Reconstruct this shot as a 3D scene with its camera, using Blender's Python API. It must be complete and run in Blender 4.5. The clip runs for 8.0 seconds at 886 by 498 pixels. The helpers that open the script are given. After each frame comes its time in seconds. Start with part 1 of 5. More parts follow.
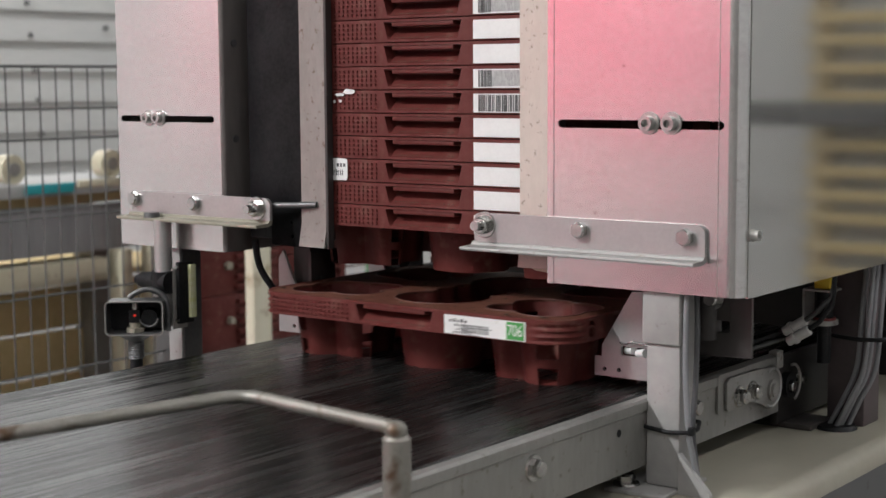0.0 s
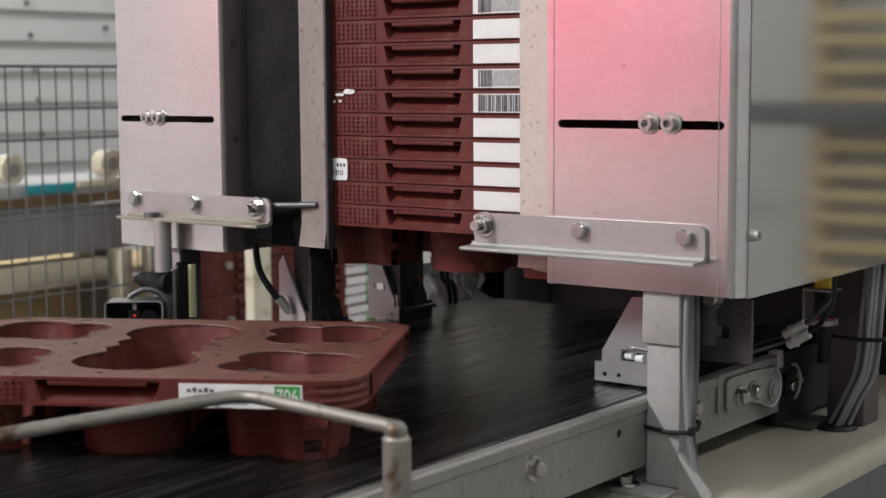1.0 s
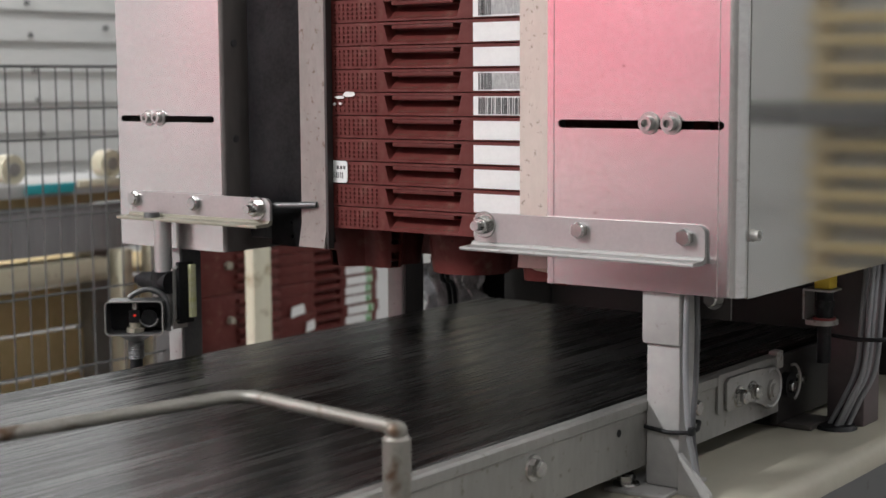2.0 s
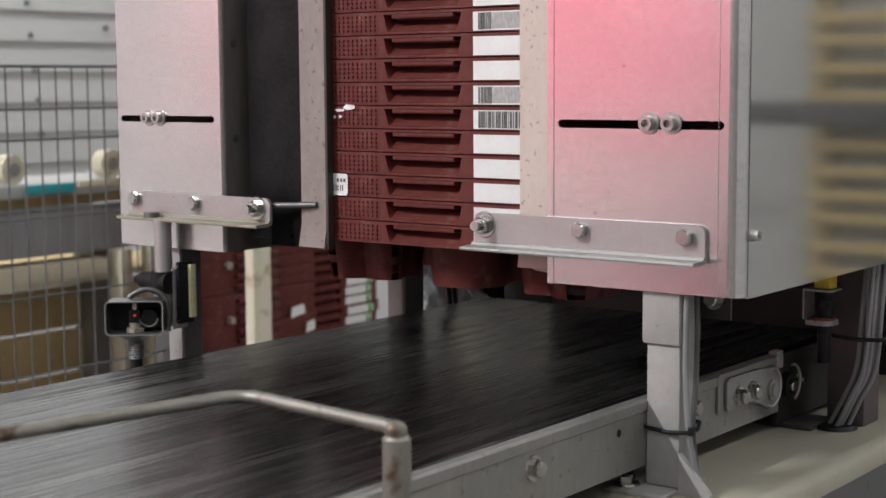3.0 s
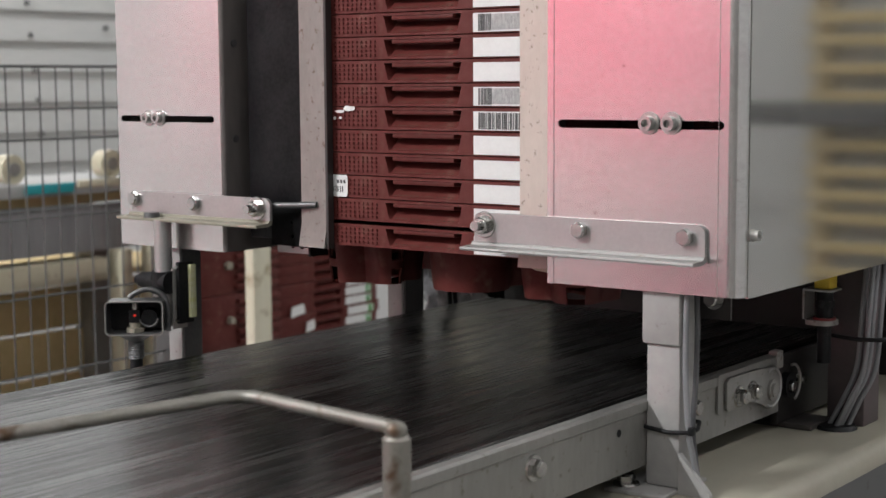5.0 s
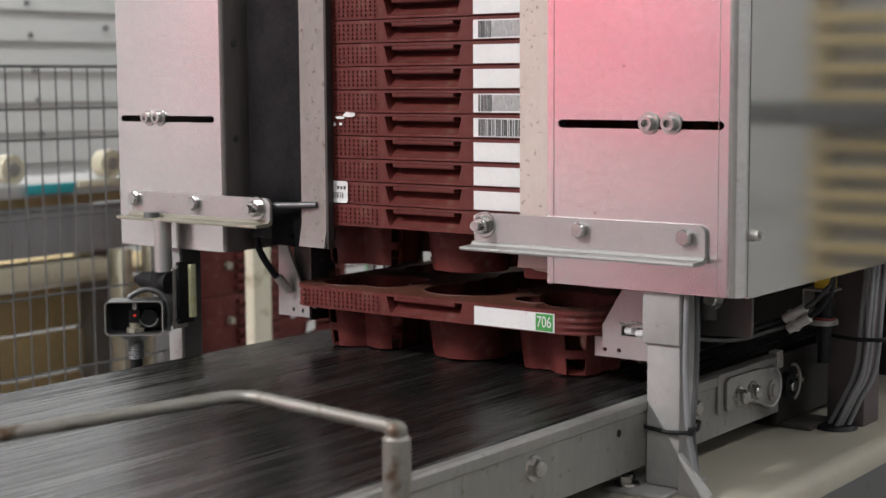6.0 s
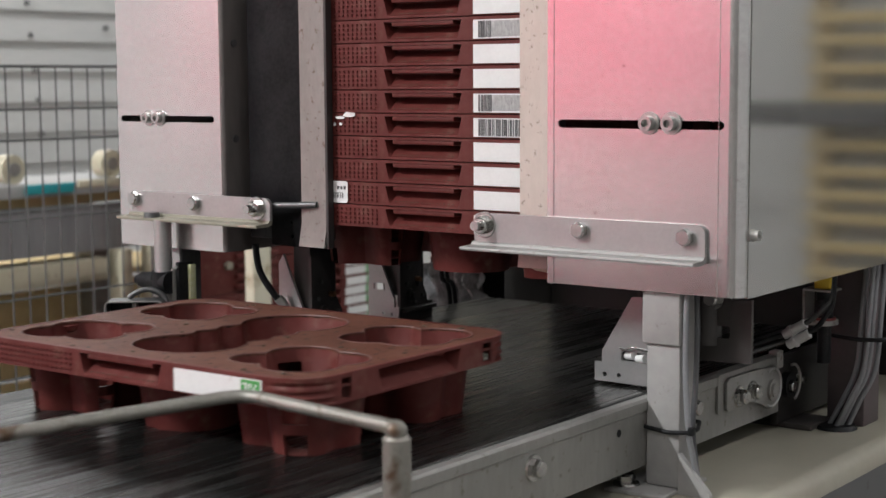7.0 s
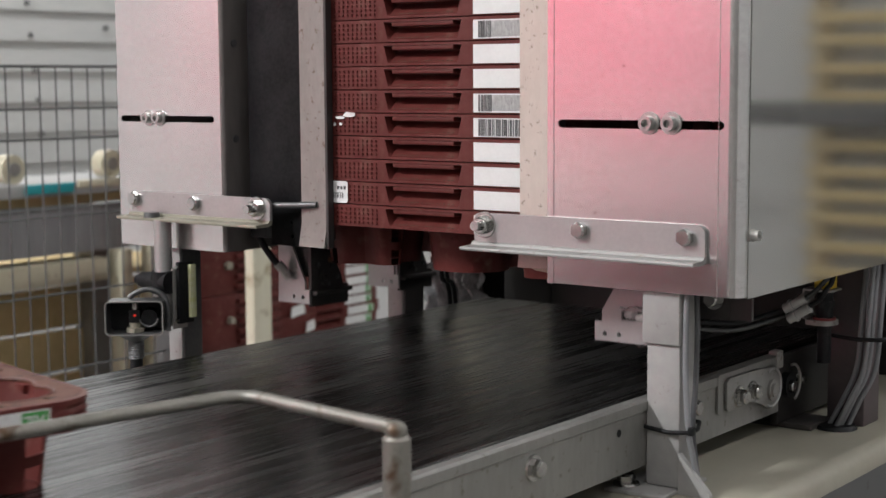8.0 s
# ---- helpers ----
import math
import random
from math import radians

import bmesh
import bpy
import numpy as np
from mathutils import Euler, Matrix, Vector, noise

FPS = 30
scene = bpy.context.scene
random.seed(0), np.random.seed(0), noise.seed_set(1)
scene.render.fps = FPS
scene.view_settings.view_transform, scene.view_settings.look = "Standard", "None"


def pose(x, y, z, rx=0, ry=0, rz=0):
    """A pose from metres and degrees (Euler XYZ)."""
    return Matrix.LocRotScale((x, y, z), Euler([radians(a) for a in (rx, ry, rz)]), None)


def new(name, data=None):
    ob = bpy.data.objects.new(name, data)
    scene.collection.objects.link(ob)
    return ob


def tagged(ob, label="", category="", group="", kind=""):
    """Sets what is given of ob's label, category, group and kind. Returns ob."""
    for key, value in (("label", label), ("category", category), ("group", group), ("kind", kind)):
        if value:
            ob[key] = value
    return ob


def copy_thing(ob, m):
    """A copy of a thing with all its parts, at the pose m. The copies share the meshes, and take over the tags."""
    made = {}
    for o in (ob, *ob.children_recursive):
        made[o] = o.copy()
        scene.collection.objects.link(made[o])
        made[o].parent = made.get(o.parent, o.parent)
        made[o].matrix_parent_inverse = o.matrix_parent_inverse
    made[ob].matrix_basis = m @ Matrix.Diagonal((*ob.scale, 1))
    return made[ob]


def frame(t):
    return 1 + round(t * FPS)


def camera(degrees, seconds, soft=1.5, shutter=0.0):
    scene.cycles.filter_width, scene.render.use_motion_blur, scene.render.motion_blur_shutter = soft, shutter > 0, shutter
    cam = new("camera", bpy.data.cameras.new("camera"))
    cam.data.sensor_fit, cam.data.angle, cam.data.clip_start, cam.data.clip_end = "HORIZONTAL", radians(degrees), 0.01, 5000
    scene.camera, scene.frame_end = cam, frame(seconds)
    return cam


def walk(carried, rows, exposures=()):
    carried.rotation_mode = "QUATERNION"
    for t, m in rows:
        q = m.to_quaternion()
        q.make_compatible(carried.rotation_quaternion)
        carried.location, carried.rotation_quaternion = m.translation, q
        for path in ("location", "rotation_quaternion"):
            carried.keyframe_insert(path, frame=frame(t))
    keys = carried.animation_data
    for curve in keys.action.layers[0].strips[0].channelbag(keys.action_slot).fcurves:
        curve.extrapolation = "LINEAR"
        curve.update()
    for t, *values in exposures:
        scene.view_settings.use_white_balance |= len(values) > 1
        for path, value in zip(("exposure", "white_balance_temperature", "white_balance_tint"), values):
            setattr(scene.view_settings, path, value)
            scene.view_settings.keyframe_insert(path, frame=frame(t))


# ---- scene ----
cam = camera(32.23, 8.0, 1.5, 0.22)
EYE = (0.8814, -1.13, 1.0735)
VIEW = pose(*EYE, 90 - 6.266, 0, 37.243) @ pose(0, 0, 0, 0, 0, -0.36)
cam.data.dof.use_dof, cam.data.dof.focus_distance, cam.data.dof.aperture_fstop = True, 1.42, 9.5
walk(cam, [(0.0, VIEW), (8.0, VIEW)])

# ---- world and light ----
world = bpy.data.worlds.new("world")
scene.world = world
world.use_nodes = True
world.node_tree.nodes["Background"].inputs[0].default_value = (0.8, 0.85, 0.9, 1)
world.node_tree.nodes["Background"].inputs[1].default_value = 0.015
scene.view_settings.exposure = -0.37


def area(name, m, sx, sy, power, colour):
    data = bpy.data.lights.new(name, "AREA")
    data.shape, data.size, data.size_y, data.energy, data.color = "RECTANGLE", sx, sy, power, colour
    ob = new(name, data)
    ob.matrix_world = m
    return ob


# x, y, height, watts of the hall's tube lights, all out of view
# added to brighten single surfaces: red panels, boards, side sheet, far trays
LAMP_ROWS = [(-2.2, -3.75, 4.28, 470), (0.4, -3.4, 4.28, 40), (2.6, -3.4, 4.28, 30), (-2.85, 1.8, 2.6, 30), (2.8, -0.4, 4.28, 22), (-1.2, 4.2, 4.28, 36), (0.9, 3.4, 4.28, 24), (3.0, 3.0, 4.28, 95)]
for lx, ly, lz, watts in LAMP_ROWS:
    area("tube_light", pose(lx, ly, lz), 0.12, 1.5, watts, (0.96, 0.98, 1.0))

# ---- materials ----


def mat(name, rough=0.5, metal=0.0):
    m = bpy.data.materials.new(name)
    m.use_nodes = True
    nt = m.node_tree
    b = nt.nodes["Principled BSDF"]
    b.inputs["Roughness"].default_value, b.inputs["Metallic"].default_value = rough, metal
    return m, nt, b


def node(nt, kind, **values):
    n = nt.nodes.new(kind)
    for k, val in values.items():
        n.inputs[k.replace("_", " ")].default_value = val
    return n


def coords(nt, scale=(1, 1, 1), space="Object"):
    tc = nt.nodes.new("ShaderNodeTexCoord")
    mp = nt.nodes.new("ShaderNodeMapping")
    mp.inputs["Scale"].default_value = scale
    nt.links.new(tc.outputs[space], mp.inputs[0])
    return mp.outputs[0]


def noise_tex(nt, vec, scale, detail=4, rough=0.6):
    n = node(nt, "ShaderNodeTexNoise", Scale=scale, Detail=detail, Roughness=rough)
    nt.links.new(vec, n.inputs["Vector"])
    return n.outputs[0]


def ramp(nt, fac, stops):
    r = nt.nodes.new("ShaderNodeValToRGB")
    while len(r.color_ramp.elements) < len(stops):
        r.color_ramp.elements.new(0.5)
    for e, (p, c) in zip(r.color_ramp.elements, stops):
        e.position, e.color = p, (*c, 1) if len(c) == 3 else c
    nt.links.new(fac, r.inputs[0])
    return r.outputs[0]


def grey(v):
    return (v, v, v)


def mixc(nt, fac, a, b, mode="MIX"):
    m = nt.nodes.new("ShaderNodeMix")
    m.data_type, m.blend_type = "RGBA", mode
    for sock, val in ((m.inputs[0], fac), (m.inputs[6], a), (m.inputs[7], b)):
        if isinstance(val, (int, float)):
            sock.default_value = val
        elif isinstance(val, tuple):
            sock.default_value = (*val, 1)
        else:
            nt.links.new(val, sock)
    return m.outputs[2]


def bump(nt, b, height, strength, dist=0.001):
    n = node(nt, "ShaderNodeBump", Strength=strength, Distance=dist)
    nt.links.new(height, n.inputs["Height"])
    nt.links.new(n.outputs[0], b.inputs["Normal"])


def surface(name, dark, light, scale, rough=(0.4, 0.6), metal=0.0, stretch=(1, 1, 1), relief=0.0, spots=None, spot_scale=60, spot_at=(0.62, 0.7), fine=8.0, gloss=None, mixing=0.45, specks=None, waves=0.0):
    """A worn surface: two noises for the colour, one for the gloss, relief, and spots of another colour."""
    m, nt, b = mat(name, rough[0], metal)
    vec = coords(nt, stretch)
    n1, n2 = noise_tex(nt, vec, scale), noise_tex(nt, vec, scale * fine, 6, 0.7)
    f = mixc(nt, mixing, n1, n2)
    col = ramp(nt, f, [(0.22, dark), (0.78, light)])
    if spots:
        s = ramp(nt, noise_tex(nt, coords(nt), spot_scale, 3, 0.55), [(spot_at[0], (0, 0, 0)), (spot_at[1], (1, 1, 1))])
        col = mixc(nt, s, col, spots)
    if specks:
        # scattered small dark dots
        v = node(nt, "ShaderNodeTexVoronoi", Scale=62.0, Randomness=1.0)
        nt.links.new(coords(nt), v.inputs["Vector"])
        dots = ramp(nt, v.outputs["Distance"], [(0.05, (1, 1, 1)), (0.11, (0, 0, 0))])
        few = ramp(nt, noise_tex(nt, coords(nt), 16, 2), [(0.52, (0, 0, 0)), (0.60, (1, 1, 1))])
        col = mixc(nt, mixc(nt, 1.0, dots, few, "MULTIPLY"), col, specks)
    if waves:
        # fine rubbed mottling
        rub = ramp(nt, noise_tex(nt, coords(nt, (1, 1, 1.6)), 150.0, 3, 0.75), [(0.40, (0, 0, 0)), (0.70, (0.45, 0.45, 0.45))])
        col = mixc(nt, rub, col, (0.46, 0.445, 0.44))
    nt.links.new(col, b.inputs["Base Color"])
    nt.links.new(ramp(nt, n1 if waves else f, [(0.15, grey(rough[0])), (0.85, grey(rough[1]))]), b.inputs["Roughness"])
    if gloss:
        nt.links.new(ramp(nt, f, [(0.35, grey(gloss[0])), (0.65, grey(gloss[1]))]), b.inputs["Specular IOR Level"])
    if relief:
        bump(nt, b, n2, relief)
    if waves:
        bump(nt, b, noise_tex(nt, coords(nt, (6, 6, 12)), 1.0, 1, 0.4), 1.0, waves)
    return m


STEEL = surface("stainless_sheet", (0.52, 0.51, 0.505), (0.82, 0.81, 0.80), 4, (0.19, 0.262), 0.92, (1, 1, 2.2), 0.0, (0.22, 0.19, 0.18), 150, (0.71, 0.77), 20.0, None, 0.25, (0.30, 0.20, 0.20), 0.0005)
STEEL_SIDE = surface("stainless_smooth", (0.50, 0.49, 0.47), (0.58, 0.57, 0.55), 5, (0.045, 0.085), 0.9, (1, 1, 1), 0.0)
BRACKET = surface("bright_steel", (0.36, 0.355, 0.35), (0.48, 0.47, 0.465), 30, (0.42, 0.55), 0.8, (1, 1, 1), 0.06, None, 120, (0.68, 0.74), 8.0, None, 0.45, (0.15, 0.13, 0.12))
FLANGE = surface("dusty_flange", (0.20, 0.185, 0.14), (0.33, 0.31, 0.25), 30, (0.6, 0.75), 0.3, (1, 1, 1), 0.1)
ZINC = surface("zinc_bolt", (0.34, 0.335, 0.325), (0.62, 0.61, 0.595), 120, (0.14, 0.26), 1.0)
CAPSTEEL = surface("socket_screw_steel", (0.34, 0.335, 0.325), (0.60, 0.59, 0.575), 120, (0.28, 0.40), 0.85)
DULL = surface("galvanised_strip", (0.28, 0.27, 0.255), (0.41, 0.395, 0.375), 22, (0.42, 0.6), 0.6, (1, 1, 0.4), 0.1, (0.22, 0.17, 0.14), 170, (0.60, 0.72))
# The left strip's steel is toned darker and browner than the right's.
GUIDE_DARK = surface("dark_spotted_guide", (0.17, 0.158, 0.145), (0.28, 0.262, 0.245), 22, (0.42, 0.6), 0.6, (1, 1, 0.4), 0.1, (0.13, 0.095, 0.075), 150, (0.60, 0.72))
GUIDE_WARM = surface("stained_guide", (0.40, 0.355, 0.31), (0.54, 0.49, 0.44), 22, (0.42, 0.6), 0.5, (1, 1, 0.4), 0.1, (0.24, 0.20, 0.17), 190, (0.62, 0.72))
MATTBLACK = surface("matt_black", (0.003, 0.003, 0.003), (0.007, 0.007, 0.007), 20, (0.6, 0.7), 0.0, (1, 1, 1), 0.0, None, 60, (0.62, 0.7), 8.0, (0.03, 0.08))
FLANGE_STEEL = surface("dull_flange", (0.28, 0.275, 0.265), (0.38, 0.372, 0.36), 30, (0.55, 0.7), 0.5, (1, 1, 1), 0.08, (0.18, 0.16, 0.13), 90, (0.6, 0.72))
# Folded stainless; the dark interior it mirrors is put into the colour.
CHEEK = surface("shaded_cheek", (0.13, 0.115, 0.109), (0.24, 0.215, 0.205), 9, (0.36, 0.5), 0.4, (1, 1, 0.3), 0.05)
# Stands in for the unlit space behind and beyond the belt.
GAP_BLACK = surface("gap_black", (0.012, 0.0105, 0.010), (0.030, 0.026, 0.025), 9, (0.45, 0.6), 0.2, (1, 1, 0.4), 0.05)
# Dark steel; also colours plates that lie in shade under and inside the towers.
DARK = surface("dark_shaded_steel", (0.026, 0.023, 0.022), (0.062, 0.055, 0.053), 9, (0.35, 0.55), 0.2, (1, 1, 0.6), 0.1)
RED = surface("red_plastic", (0.080, 0.0155, 0.0138), (0.138, 0.030, 0.0245), 9, (0.42, 0.65), 0.0, (1, 1, 1), 0.15, (0.17, 0.080, 0.062), 55, (0.57, 0.80), 8.0, (0.15, 0.4), 0.45, (0.035, 0.014, 0.011))
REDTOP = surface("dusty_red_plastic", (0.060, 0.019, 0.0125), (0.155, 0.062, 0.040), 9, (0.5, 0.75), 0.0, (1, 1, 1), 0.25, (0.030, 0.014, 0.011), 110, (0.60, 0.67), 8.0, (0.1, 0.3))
m, nt, b = mat("belt_rubber", 0.2)
wide = noise_tex(nt, coords(nt, (26, 1.1, 1)), 1.6, 4)
thin = noise_tex(nt, coords(nt, (150, 2.6, 1)), 1.6, 6, 0.75)
worn = mixc(nt, 0.62, wide, thin)
rubber = ramp(nt, worn, [(0.36, (0.005, 0.0048, 0.0046)), (0.54, (0.010, 0.0096, 0.0092)), (0.70, (0.044, 0.042, 0.038))])
scratches = ramp(nt, noise_tex(nt, coords(nt, (300, 2.2, 1)), 1.6, 3, 0.6), [(0.58, (0, 0, 0)), (0.68, (0.7, 0.7, 0.7))])
nt.links.new(mixc(nt, scratches, rubber, (0.062, 0.059, 0.054)), b.inputs["Base Color"])
nt.links.new(ramp(nt, worn, [(0.36, grey(0.15)), (0.62, grey(0.37))]), b.inputs["Roughness"])
nt.links.new(ramp(nt, worn, [(0.38, grey(0.05)), (0.50, grey(0.19)), (0.62, grey(0.56))]), b.inputs["Specular IOR Level"])
bump(nt, b, thin, 0.10)
RUBBER = m
RAIL = surface("conveyor_rail", (0.20, 0.195, 0.185), (0.35, 0.342, 0.325), 9, (0.34, 0.55), 0.6, (1, 1.6, 0.5), 0.05, (0.17, 0.155, 0.135), 110, (0.62, 0.72))
TUBE = surface("worn_tube", (0.20, 0.19, 0.165), (0.36, 0.345, 0.315), 50, (0.46, 0.62), 0.8, (1, 1, 1), 0.12, (0.11, 0.07, 0.045), 40, (0.55, 0.68))
PAINTGREY = surface("grey_paint", (0.28, 0.272, 0.266), (0.39, 0.378, 0.368), 12, (0.35, 0.5), 0.0, (1, 1, 1), 0.05, (0.20, 0.18, 0.16), 70, (0.66, 0.73))
GUNMETAL = surface("gunmetal", (0.07, 0.07, 0.072), (0.17, 0.17, 0.17), 40, (0.35, 0.5), 0.6, (1, 1, 1), 0.05)
# Vertical streaks in the colour stand for reflections on the sheet.
TROUGH = surface("trough_sheet", (0.20, 0.205, 0.21), (0.38, 0.385, 0.39), 6, (0.45, 0.6), 0.3, (1, 4, 0.35), 0.05)
PAPER = surface("label_paper", (0.68, 0.68, 0.67), (0.80, 0.80, 0.79), 40, (0.5, 0.6), 0.0, (1, 1, 1), 0.02, (0.42, 0.37, 0.31), 35, (0.66, 0.75))
GREEN = surface("label_green", (0.05, 0.28, 0.06), (0.07, 0.34, 0.08), 60, (0.5, 0.6))
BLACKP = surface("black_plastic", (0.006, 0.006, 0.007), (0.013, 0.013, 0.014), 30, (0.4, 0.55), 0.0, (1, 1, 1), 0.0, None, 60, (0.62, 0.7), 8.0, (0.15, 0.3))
SMUDGE = surface("smudged_print", (0.10, 0.10, 0.10), (0.62, 0.62, 0.61), 160, (0.5, 0.6), 0.0, (2.2, 1, 0.8))
REDEDGE = surface("worn_red_edge", (0.072, 0.021, 0.0155), (0.130, 0.050, 0.036), 60, (0.5, 0.65))
APRON = surface("grey_apron", (0.085, 0.087, 0.088), (0.13, 0.13, 0.13), 6, (0.45, 0.6), 0.0, (1, 1, 1), 0.03, (0.05, 0.045, 0.04), 50, (0.64, 0.74))
INK = surface("ink", (0.03, 0.03, 0.03), (0.12, 0.12, 0.12), 300, (0.5, 0.6))
WALL = surface("painted_wall", (0.52, 0.52, 0.515), (0.62, 0.62, 0.615), 2, (0.6, 0.8))
WALLBOARD = surface("weathered_board", (0.36, 0.36, 0.35), (0.47, 0.47, 0.46), 3, (0.6, 0.8), 0.0, (1, 0.5, 3), 0.03)
SOIL = surface("dry_soil", (0.035, 0.022, 0.014), (0.11, 0.075, 0.05), 300, (0.8, 0.95))
WALL_WHITE = surface("white_board", (0.70, 0.70, 0.69), (0.80, 0.80, 0.79), 3, (0.6, 0.8), 0.0, (1, 0.5, 3), 0.03)
WALL_RED = surface("mirrored_red", (0.92, 0.23, 0.32), (0.94, 0.31, 0.40), 2, (0.6, 0.8))
CONCRETE = surface("concrete", (0.22, 0.21, 0.20), (0.32, 0.31, 0.29), 2, (0.5, 0.8), 0.0, (1, 1, 1), 0.1)
CREAM = surface("cream_sheet", (0.30, 0.28, 0.225), (0.40, 0.375, 0.305), 6, (0.3, 0.45), 0.0, (1, 1, 1), 0.02, (0.3, 0.27, 0.2), 50, (0.7, 0.78))
WOOD = surface("pale_wood", (0.56, 0.42, 0.20), (0.72, 0.57, 0.31), 6, (0.55, 0.75), 0.0, (1, 8, 8), 0.1)

WOODPALE = surface("yellow_pine", (0.46, 0.35, 0.16), (0.60, 0.47, 0.24), 6, (0.55, 0.75), 0.0, (8, 1, 8), 0.1)
CREAMPLAIN = surface("cream_paint", (0.50, 0.46, 0.33), (0.62, 0.58, 0.45), 8, (0.45, 0.6), 0.0, (1, 1, 1), 0.03, (0.32, 0.27, 0.18), 30, (0.62, 0.72))
POSTCREAM = surface("scuffed_cream_paint", (0.62, 0.57, 0.42), (0.80, 0.77, 0.64), 5, (0.4, 0.55), 0.0, (6, 6, 1), 0.03, (0.36, 0.29, 0.17), 22, (0.56, 0.70))
FENCE = surface("fence_wire", (0.10, 0.10, 0.10), (0.17, 0.17, 0.17), 30, (0.4, 0.6), 0.5)
TEAL = surface("teal_plastic", (0.02, 0.30, 0.33), (0.03, 0.36, 0.40), 12, (0.4, 0.5))
CABLE = surface("grey_cable", (0.17, 0.17, 0.18), (0.25, 0.25, 0.26), 60, (0.45, 0.6))
DARKCABLE = surface("dark_cable", (0.06, 0.06, 0.065), (0.09, 0.09, 0.095), 60, (0.45, 0.6))
CLEARHOSE = surface("clear_hose", (0.025, 0.025, 0.025), (0.06, 0.06, 0.06), 60, (0.12, 0.2))
COUPLING = surface("pale_plastic", (0.34, 0.33, 0.32), (0.48, 0.47, 0.46), 60, (0.25, 0.4))
# Dark steel with the pink light on it mixed into the colour.
PURPLE = surface("pink_lit_steel", (0.07, 0.058, 0.06), (0.13, 0.10, 0.104), 16, (0.45, 0.6), 0.2, (1, 1, 1), 0.1)
YELLOW = surface("yellow_plastic", (0.62, 0.42, 0.03), (0.70, 0.50, 0.05), 20, (0.4, 0.5))
BRASS = surface("dull_brass", (0.20, 0.10, 0.06), (0.32, 0.18, 0.10), 60, (0.35, 0.5), 0.7)
REDPLAIN = surface("red_ring", (0.18, 0.025, 0.025), (0.24, 0.04, 0.04), 20, (0.4, 0.5))
YELLOWREF = surface("reflector", (0.55, 0.55, 0.12), (0.75, 0.75, 0.70), 18, (0.2, 0.3), 0.0, (0.2, 0.2, 1))
# Clear foil; the glints and dark of its folds are streaked into the colour.
FOIL = surface("plastic_foil", (0.04, 0.04, 0.042), (0.55, 0.55, 0.56), 40, (0.10, 0.22), 0.0, (3, 1, 0.5))
m, nt, b = mat("red_led", 0.3)
b.inputs["Base Color"].default_value = (0.6, 0.03, 0.02, 1)
b.inputs["Emission Color"].default_value = (1, 0.06, 0.03, 1)
b.inputs["Emission Strength"].default_value = 0.35
REDLED = m

# ---- mesh helpers ----


def mesh_object(name, bm, material, parent=None, label="", smooth=None):
    me = bpy.data.meshes.new(name)
    bmesh.ops.recalc_face_normals(bm, faces=bm.faces)
    bm.to_mesh(me)
    bm.free()
    me.materials.append(material)
    if smooth is not None:
        me.polygons.foreach_set("use_smooth", [True] * len(me.polygons))
        me.set_sharp_from_angle(angle=radians(smooth))
    ob = new(name, me)
    if parent:
        ob.parent = parent
    if label:
        tagged(ob, label)
    return ob


def part(name, bm, material, parent, label="", smooth=29):
    return mesh_object(name, bm, material, parent, label, smooth)


def thing(name, label, category, at=None, group="", kind=""):
    ob = new(name)
    ob.empty_display_size = 0.05
    if at:
        ob.matrix_basis = pose(*at)
    return tagged(ob, label, category, group, kind)


def box(bm, x0, x1, y0, y1, z0, z1, bevel=0.0, seg=2):
    r = bmesh.ops.create_cube(bm, size=1, matrix=Matrix.LocRotScale(((x0 + x1) / 2, (y0 + y1) / 2, (z0 + z1) / 2), None, (abs(x1 - x0), abs(y1 - y0), abs(z1 - z0))))
    if bevel:
        es = {e for v in r["verts"] for e in v.link_edges}
        bmesh.ops.bevel(bm, geom=list(es), offset=bevel, segments=seg, affect="EDGES", profile=0.5)
    return bm


def rod(bm, a, b, r0, r1=None, n=20):
    a, b = Vector(a), Vector(b)
    d = b - a
    n = n if n == 6 else max(n, 14)
    m = Matrix.Translation((a + b) / 2) @ d.to_track_quat("Z", "Y").to_matrix().to_4x4()
    bmesh.ops.create_cone(bm, cap_ends=True, segments=n, radius1=r0, radius2=r0 if r1 is None else r1, depth=d.length, matrix=m)
    return bm


def sweep(bm, pts, r, n=12, rounds=5, bend=0.0):
    """A round tube along pts; corners are rounded with radius bend."""
    pts = [Vector(p) for p in pts]
    n = max(n, 14)
    path = [pts[0]]
    for p, q, s in zip(pts, pts[1:], pts[2:]):
        if bend:
            u, w = (p - q).normalized(), (s - q).normalized()
            a, c = q + u * bend, q + w * bend
            for i in range(rounds + 1):
                k = i / rounds
                path.append(a * (1 - k) ** 2 + q * 2 * k * (1 - k) + c * k * k)
        else:
            path.append(q)
    path.append(pts[-1])
    rings, side = [], None
    for i, p in enumerate(path):
        d = (path[min(i + 1, len(path) - 1)] - path[max(i - 1, 0)]).normalized()
        if side is None:
            side = d.orthogonal().normalized()
        side = (side - d * side.dot(d)).normalized()
        up = d.cross(side)
        rings.append([bm.verts.new(p + (side * math.cos(a) + up * math.sin(a)) * r) for a in (2 * math.pi * k / n for k in range(n))])
    for r0, r1 in zip(rings, rings[1:]):
        for k in range(n):
            bm.faces.new((r0[k], r0[(k + 1) % n], r1[(k + 1) % n], r1[k]))
    bm.faces.new(rings[0])
    bm.faces.new(rings[-1])
    return bm


